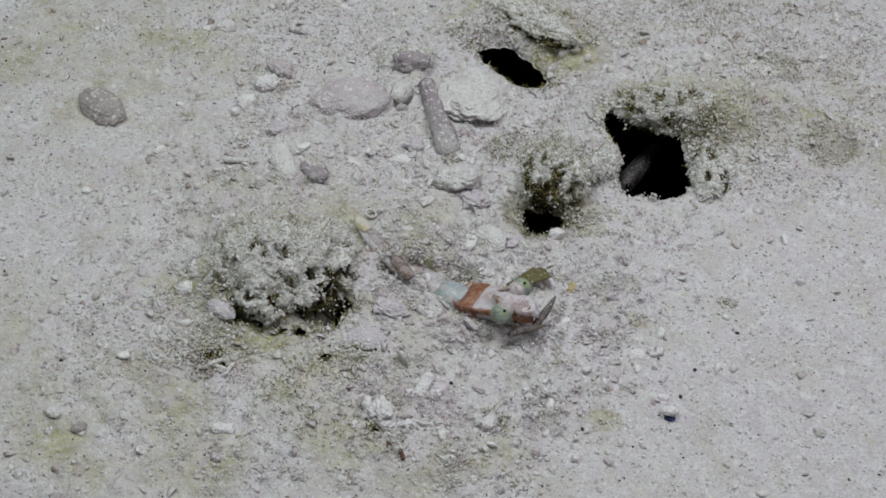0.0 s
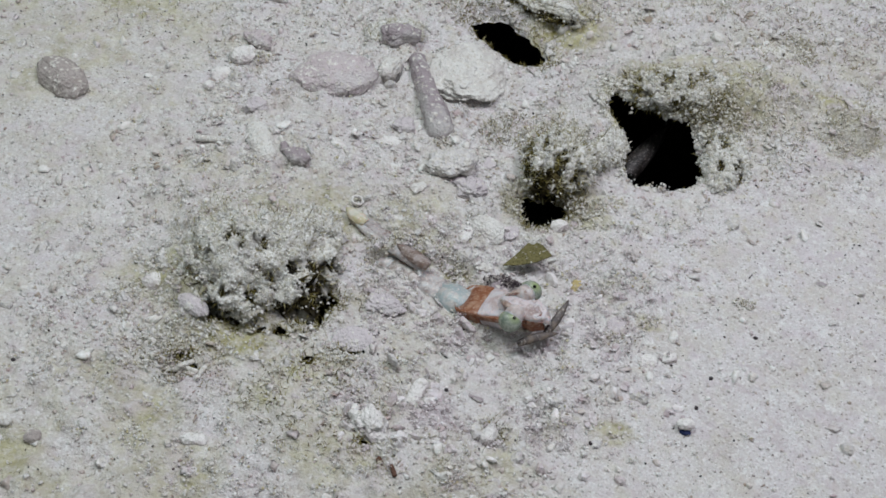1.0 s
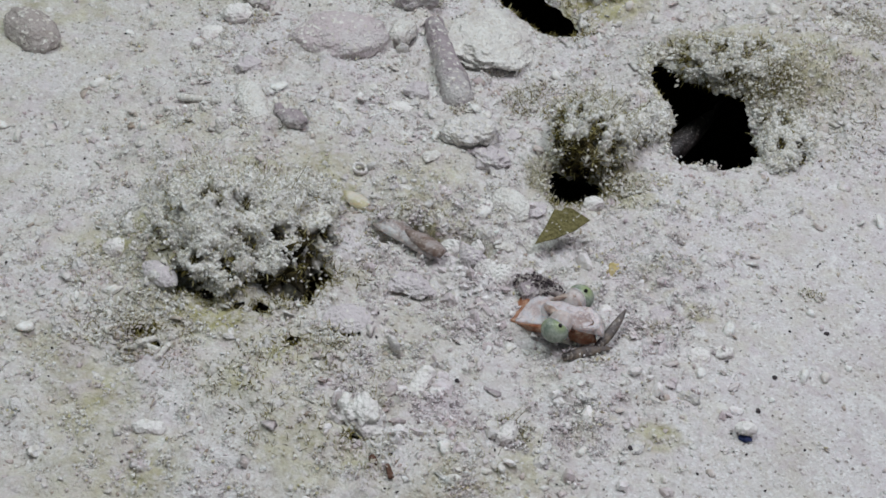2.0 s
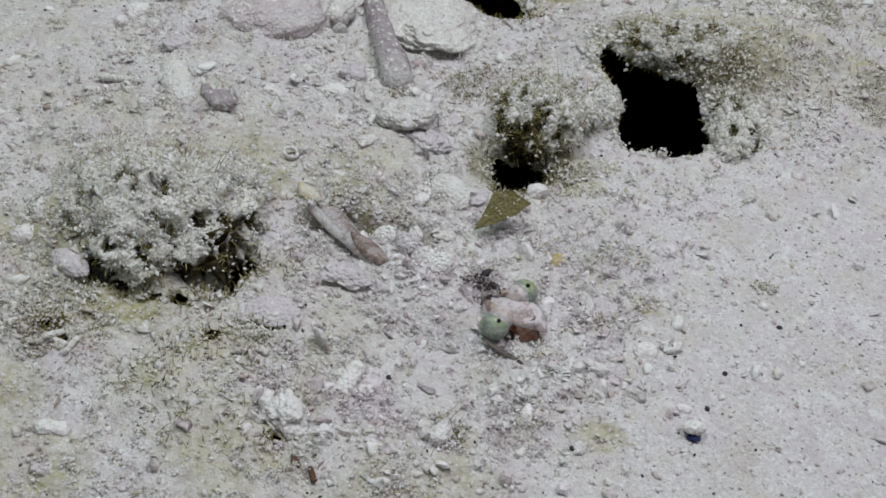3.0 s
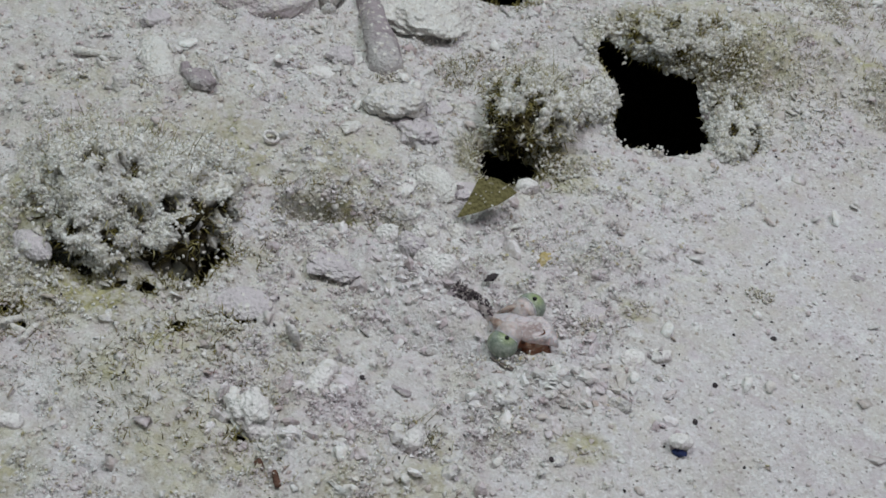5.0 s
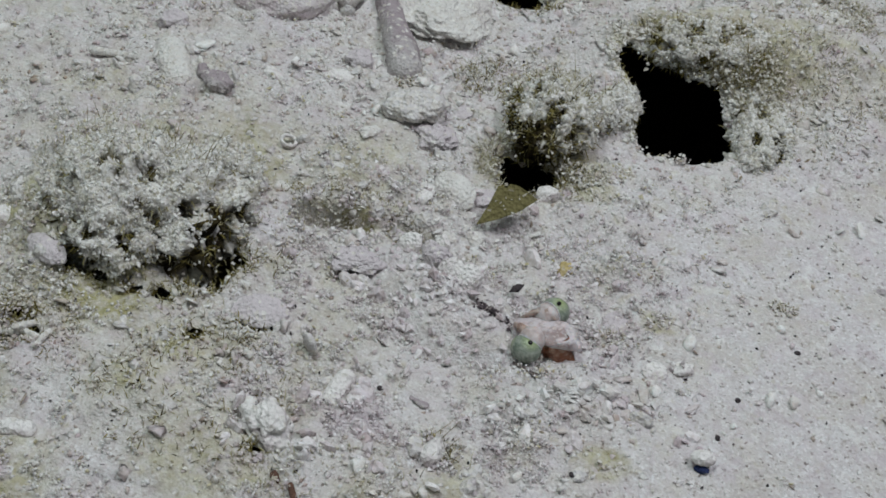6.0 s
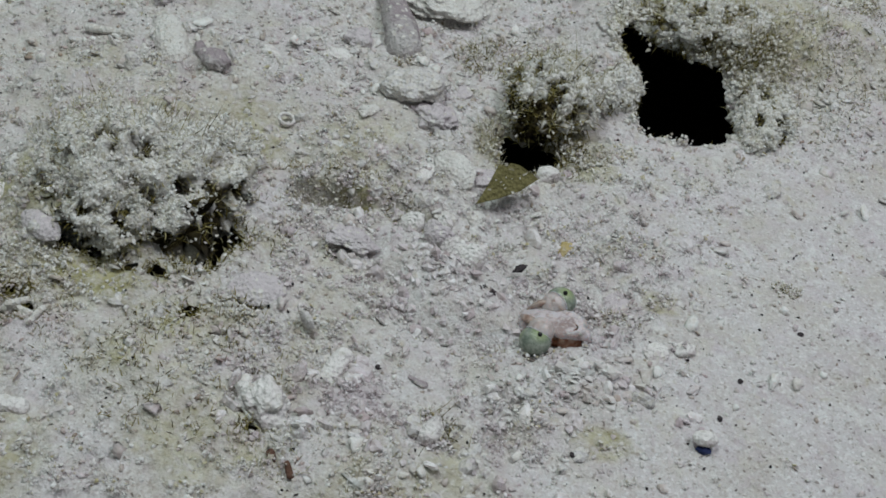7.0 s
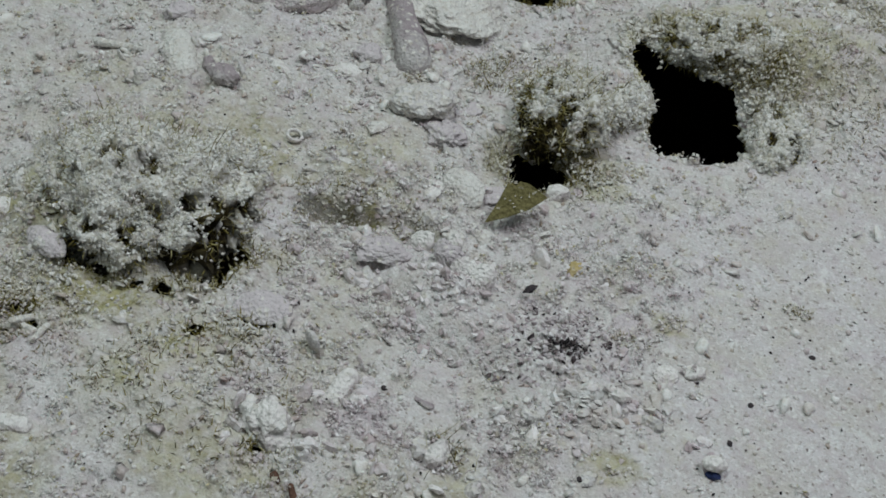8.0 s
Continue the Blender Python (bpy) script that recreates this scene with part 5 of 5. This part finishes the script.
def dome(rx, ry, h, seed):
    """A low irregular dome whose edge lies well under the surface it rests on."""
    bm = bmesh.new()
    around, cuts = 56, 26
    rows = []
    for i in range(cuts + 1):
        u = i / cuts
        row = []
        for k in range(around):
            a = 2 * math.pi * k / around
            edge = 1.25 + 0.30 * noise.noise(Vector((1.5 * math.cos(a) + seed, 1.5 * math.sin(a), 0)))
            px, py = u * edge * rx * math.cos(a), u * edge * ry * math.sin(a)
            q = Vector((px, py, seed * 0.01)) / 0.0040
            pz = h * (1 - u * u) ** 1.4 + (0.0010 * noise.noise(q) + 0.0006 * noise.noise(q * 2.6) + 0.0003 * noise.noise(q * 6)) * (1 - 0.5 * u) - 0.0022 * u ** 3
            row.append(bm.verts.new((px, py, pz)) if i or not k else row[0])
        rows.append(row)
    for i in range(cuts):
        for k in range(around):
            face = list(dict.fromkeys((rows[i][k], rows[i + 1][k], rows[i + 1][(k + 1) % around], rows[i][(k + 1) % around])))
            bm.faces.new(face)
    bm.faces.new(rows[-1][::-1])
    return bm


def sand_heap(name, m, rx, ry, h, count, seed, material, label, sizes=(0.0006, 0.0018), cover=SAND, shape="chip"):
    """A low heap of loose grains that moves as one."""
    heap = thing(name, m, label, "sand heap", "sand heaps")
    rng = np.random.default_rng(seed)
    core = part("heap_core", dome(rx, ry, h, seed * 0.37), cover, heap)
    at, up = skin_points(core, count, rng, 0.3)
    part("loose_sand", bits(at + up * 0.0001, sizes[0] + (sizes[1] - sizes[0]) * rng.uniform(0, 1, count) ** 2, rng, shape, 0.7, 0.6), material, heap, smooth_faces=shape == "nub")
    return heap


FRONT_HEAP = sand_heap("sand_heap", pose(0.084, 0.2490, -0.008, 0, 0, 25), 0.0160, 0.0060, 0.0018, 560, 21, PALE_CHIPS, "low ridge of coral chips pushed up by the prawn", (0.0004, 0.0026), SAND, "flake")
BACK_HEAP = sand_heap("sand_heap", pose(0.0600, 0.2690, -0.008, 0, 0, -30), 0.0170, 0.0095, 0.0046, 520, 22, LILAC_GRIT, "sand heaped over the prawn's buried back", (0.0005, 0.0024))
for k, (px, py, pz, rx, turn) in enumerate([(-0.0038, 0.0023, 0.0047, 0.0030, 20), (-0.0005, 0.0014, 0.0052, 0.0032, -30), (0.0018, 0.0018, 0.0050, 0.0034, 60), (-0.0060, 0.0034, 0.0038, 0.0026, -70), (-0.0105, 0.0036, 0.0020, 0.0030, 10), (-0.0070, 0.0066, 0.0018, 0.0026, 40)]):
    chip = part("shell_chip", plate(rx, 0.8 * rx, 0.0006, 0.0012, 55.0 + k, 0.00012, 0.16), SHELL if k % 3 else LILAC_SHELL, BACK_HEAP, "rounded pale shell chip")
    chip.matrix_basis = Matrix.Translation((1.3 * px, 1.3 * py, pz + 0.0008)) @ pose(0, 0, 0, 62 - 6 * k, 24 - 14 * k, 28) @ pose(0, 0, 0, 0, 0, turn)
DARK_HEAP = sand_heap("dark_sand", pose(0.0660, 0.2700, -0.008, 0, 0, -10), 0.0054, 0.0026, 0.0017, 460, 23, MUD_GRIT, "patch of dark sand turned up behind the eyes", (0.0004, 0.0011), MUD_GRIT, "chip")
chip = part("purple_chip", lump((0.0028, 0.0019, 0.0010), 6.0, 4, 0.35, 0.0002), PURPLE_STONE, DARK_HEAP, "purple-brown flat coral chip")
chip.matrix_basis = pose(-0.0014, -0.0022, 0.0002, 24, -10, 60)
LAST_HEAP = sand_heap("sand_heap", pose(0.0790, 0.2600, -0.012, 0, 0, 10), 0.0130, 0.0095, 0.0030, 1100, 24, MIXED_GRIT, "loose sand settling over the buried prawn", (0.0005, 0.0018))
LAST_DARK = sand_heap("dark_sand", pose(0.0830, 0.2560, -0.012, 0, 0, 10), 0.0060, 0.0020, 0.0012, 340, 25, DARK_GRIT, "dark grains on the closed burrow", (0.0003, 0.0010), MUD_GRIT, "chip")
chip = part("dark_chip", lump((0.0016, 0.0007, 0.0005), 3.0, 3, 0.6), DARK_BIT, BACK_HEAP, "small black fragment")
chip.matrix_basis = pose(0.0088, 0.0106, 0.0022, 0, 0, 75)
# dark dome and grains added in place of the shaded cavity under the blades
LAST_CAVITY_SHADE = sand_heap("dark_sand", pose(0.0845, 0.2665, -0.014, 0, 0, -30), 0.0042, 0.0022, 0.0010, 160, 26, MUD_GRIT, "dark olive heap that stands in for the shaded cavity between the raised blades", (0.0003, 0.0010), HOLLOW_SHADE, "chip")
MOVING_STONE = part("coral_chunk", lump((0.0044, 0.0027, 0.0012), 71.0, 5, 0.40, 0.0003), LILAC_SHELL)
MOVING_STONE.matrix_basis = pose(0.0335, 0.2665, 0.002)
tagged(MOVING_STONE, "pale lilac shell stone nudged by the tail", "stone")


def prawn_pose(x, y, z, yaw, nose=0.0, lean=0.0):
    return pose(x / 1000, y / 1000, z / 1000, lean, -nose, yaw)


JOINT = Vector((-0.0160, 0, -0.0036))
NOSE = [(0.0, 19), (1.2, 19), (1.7, 19), (2.3, 20), (3.0, 24), (3.5, 28), (7.2, 30), (7.3, 30), (7.5, 44), (7.7, 46), (8.0, 10)]


def nose_at(t):
    return float(np.interp(t, [a for a, _ in NOSE], [v for _, v in NOSE]))


def bend(t):
    """Behind the carapace the abdomen dips into the sand, less steeply than the raised nose."""
    return Matrix.Translation(JOINT) @ pose(0, 0, 0, 0, float(np.interp(t, [0, 1.2, 2.3], [0.9, 0.9, 0.75])) * nose_at(t), 0) @ Matrix.Translation(-JOINT)


PRAWN_ROWS = [  # time, x, y, z in millimetres, yaw
    (0.0, 66.0, 268.4, 6.5, -24), (0.5, 68.8, 266.3, 6.5, -23.5), (1.0, 68.2, 266.7, 6.5, -22.5), (1.2, 69.7, 265.3, 6.3, -23), (1.7, 72.4, 262.5, 5.1, -24),
    (2.3, 73.5, 261.1, 4.5, -24), (2.5, 73.6, 260.9, 4.5, -24), (3, 73.7, 263.0, 2.3, -26), (3.5, 76.4, 260.5, 1.8, -24), (4, 76.5, 260.8, 1.8, -24),
    (4.5, 77.0, 261.1, 1.8, -23), (5, 78.8, 260.8, 1.8, -22), (5.2, 79.0, 261.3, 1.8, -23), (6.3, 79.8, 262.6, 1.8, -22), (6.5, 80.4, 261.4, 1.8, -19),
    (7, 80.9, 260.2, 1.8, -19), (7.2, 82.6, 261.6, 1.8, -18), (7.3, 83.0, 261.5, -2.0, -14), (7.4, 81.5, 262.5, -3.0, -2), (7.5, 81.5, 263.0, -3.0, 4),
    (7.7, 81.5, 263.0, -3.0, 2), (7.85, 82.0, 262.0, -12.0, -10), (8.0, 82.0, 262.0, -16.0, -14)]


def prawn_at(t):
    columns = list(zip(*PRAWN_ROWS))
    return prawn_pose(*[float(np.interp(t, columns[0], c)) for c in columns[1:]], nose_at(t))


def aimed(root, tip, face):
    """Stands at root (mm), x towards tip (mm), its broad side towards face."""
    root, tip = Vector(root) / 1000, Vector(tip) / 1000
    ax = (tip - root).normalized()
    az = (Vector(face) - ax * ax.dot(Vector(face))).normalized()
    turned = Matrix((ax, az.cross(ax), az)).transposed().to_4x4()
    return Matrix.Translation(root) @ turned


def motions():
    walk(PRAWN, [(row[0], prawn_at(row[0])) for row in PRAWN_ROWS])
    towards = (-0.1, -0.66, 0.74)
    spread_out = [((80.5, 255.6, 1.5), (86.0, 263.0, 4.2)), ((74.0, 251.8, 1.4), (83.0, 257.6, 2.2))]
    raised = [((89.5, 266.6, 0.6), (79.4, 270.2, 6.4)), ((92.5, 267.6, -0.5), (89.6, 271.2, 8.0))]
    for k, (scale_part, paddle) in enumerate(BLADES):
        out = prawn_at(2.5).inverted() @ aimed(*spread_out[1 - k], towards)
        up = prawn_at(7.5).inverted() @ aimed(*raised[k], towards)
        low = Matrix.Translation((-0.0018, 0, -0.0050)) @ out
        if k == 0:
            low = prawn_at(3.0).inverted() @ aimed((79.5, 251.4, 0.0), (68.8, 254.4, 2.3), (0, 0.5, 0.85))
        walk(scale_part, [(0.0, out), (2.6, out), (3.0, low), (8.0, low)])
        tucked = pose(-0.008, 0.0015 * (2 * k - 1), -0.0045, 0, 0, 0)
        walk(paddle, [(0.0, tucked), (7.2, tucked), (7.3, tucked.lerp(up, 0.6)), (7.4, up), (8.0, up)])
    for ring, rest in RINGS:
        walk(ring, [(t, bend(t) @ rest) for t, _ in NOSE])
    walk(TAIL, [(t, prawn_at(t).inverted() @ aimed(root, tip, (0, -0.3, 1))) for t, root, tip in [
        (0, (35.7, 277.0, 2.6), (15.5, 300.1, 3.4)), (0.5, (39.2, 279.0, 2.8), (20.5, 299.2, 3.4)), (1, (41.9, 279.7, 2.8), (24.9, 292.2, 3.2)), (1.2, (42.4, 279.4, 2.8), (25.4, 291.9, 3.0)), (1.8, (42.9, 276.6, 2.6), (28.1, 286.8, 2.6)), (2.5, (43.9, 273.5, 2.8), (31.4, 281.3, 2.4)), (3, (45.8, 270.5, 2.8), (30.0, 285.9, 3.0)), (3.5, (47.8, 270.3, 2.8), (30.1, 286.0, 2.8)), (4, (46.3, 270.5, 2.8), (26.8, 289.0, 3.2)), (4.5, (47.5, 269.3, 2.2), (32.1, 286.6, 1.4)), (4.8, (45.5, 270.0, 0.4), (30.0, 283.0, -4.0)), (5.0, (46.0, 267.0, -4.0), (31.0, 280.0, -12.0)), (5.2, (46.0, 267.0, -8.0), (31.0, 280.0, -14.0)), (8.0, (48.0, 266.0, -12.0), (33.0, 279.0, -16.0))]])
    walk(GOBY_THING, [(t, pose(x / 1000, y / 1000, z / 1000, 0, ry, rz)) for t, x, y, z, ry, rz in [
        (0.0, 103.0, 352.0, -12.5, 10, 240), (1.2, 102.5, 352.0, -13.5, 10, 238), (2.3, 102.0, 353.0, -15.0, 8, 235), (2.5, 103.0, 355.0, -20.0, 4, 235), (2.8, 106.0, 359.0, -28.0, 0, 230), (3.1, 107.0, 362.0, -36.0, 0, 230), (8.0, 107.0, 362.0, -36.0, 0, 230)]])
    walk(LEAF_THING, [(t, pose(x / 1000, y / 1000, z / 1000, rx, ry, rz)) for t, x, y, z, rx, ry, rz in [
        (0.0, 71.0, 282.0, 1.8, 4, -22, -20), (0.5, 71.6, 286.0, 2.2, 12, -20, -20), (1.0, 69.8, 287.2, 2.6, 18, -18, -16), (1.2, 70.0, 287.6, 2.8, 20, -18, -12),
        (2.3, 70.6, 289.0, 4.0, 34, -10, 10), (3.0, 70.2, 290.2, 3.6, 36, -10, 10), (3.5, 69.6, 291.4, 3.7, 38, -10, 10), (8.0, 69.4, 292.4, 3.7, 38, -10, 10)]])
    walk(FRONT_HEAP, [(0.0, pose(0.080, 0.252, -0.010, 0, 0, 25)), (1.2, pose(0.080, 0.252, -0.009, 0, 0, 25)), (2.3, pose(0.0835, 0.2490, 0.0002, 0, 0, 25)), (5.0, pose(0.0850, 0.2485, 0.0006, 0, 0, 25)), (8.0, pose(0.0855, 0.2482, 0.0006, 0, 0, 25))])
    walk(BACK_HEAP, [(0.0, pose(0.058, 0.270, -0.014, 0, 0, -30)), (1.2, pose(0.058, 0.270, -0.012, 0, 0, -30)), (2.3, pose(0.0545, 0.2680, 0.0004, 0, 0, -28)), (3.5, pose(0.0570, 0.2670, 0.0004, 0, 0, -28)), (5.0, pose(0.0600, 0.2665, 0.0004, 0, 0, -28)), (8.0, pose(0.0620, 0.2665, 0.0004, 0, 0, -28))])
    walk(DARK_HEAP, [(0.0, pose(0.0630, 0.2750, 0.0002, 0, 0, -20)), (0.5, pose(0.0648, 0.2772, 0.0026, 0, 0, -20)), (1.2, pose(0.0653, 0.2770, 0.0026, 0, 0, -20)), (2.3, pose(0.0676, 0.2690, 0.0030, 0, 0, -15)), (4.5, pose(0.0684, 0.2668, 0.0024, 0, 0, -20)), (5.2, pose(0.0682, 0.2648, 0.0026, 0, 0, -20)), (6.3, pose(0.0686, 0.2640, 0.0018, 0, 0, -20)), (7.1, pose(0.0686, 0.2640, 0.0014, 0, 0, -20)), (8.0, pose(0.0686, 0.2640, -0.0004, 0, 0, -20))])
    walk(LAST_HEAP, [(0.0, pose(0.079, 0.260, -0.016, 0, 0, 10)), (7.1, pose(0.079, 0.260, -0.014, 0, 0, 10)), (7.2, pose(0.079, 0.260, -0.011, 0, 0, 10)), (7.35, pose(0.080, 0.260, 0.0008, 0, 0, 10)), (8.0, pose(0.081, 0.2595, 0.0012, 0, 0, 10))])
    walk(LAST_DARK, [(0.0, pose(0.083, 0.254, -0.016, 0, 0, 10)), (7.1, pose(0.083, 0.254, -0.014, 0, 0, 10)), (7.2, pose(0.083, 0.256, -0.010, 0, 0, 10)), (7.35, pose(0.0815, 0.2578, 0.0030, 0, 0, 10)), (7.7, pose(0.0820, 0.2580, 0.0032, 0, 0, 10)), (8.0, pose(0.0825, 0.2582, 0.0034, 0, 0, 10))])
    walk(LAST_CAVITY_SHADE, [(0.0, pose(0.0845, 0.2665, -0.014, 0, 0, -30)), (7.2, pose(0.0845, 0.2665, -0.012, 0, 0, -30)), (7.35, pose(0.0852, 0.2640, 0.0036, 0, 0, -40)), (7.7, pose(0.0852, 0.2640, 0.0036, 0, 0, -40)), (7.9, pose(0.0852, 0.2640, -0.003, 0, 0, -40)), (8.0, pose(0.0852, 0.2640, -0.005, 0, 0, -40))])
    walk(MOVING_STONE, [(0.0, pose(0.0330, 0.2655, 0.0022, 4, 6, -8)), (1.2, pose(0.0350, 0.2660, 0.0022, 4, 2, -8)), (2.3, pose(0.0400, 0.2660, 0.0024, 8, 0, -12)), (3.5, pose(0.0400, 0.2665, 0.0024, 4, 4, -10)), (4.5, pose(0.0415, 0.2660, 0.0024, 8, 0, -8)), (5.2, pose(0.0420, 0.2675, 0.0026, 0, 4, 0)), (6.3, pose(0.0425, 0.2710, 0.0028, 10, 0, 6)), (7.0, pose(0.0418, 0.2704, 0.0028, -6, 4, -6)), (7.5, pose(0.0425, 0.2725, 0.0028, -2, 0, 4)), (8.0, pose(0.0457, 0.2732, 0.0030, 12, 0, 4))])


motions()
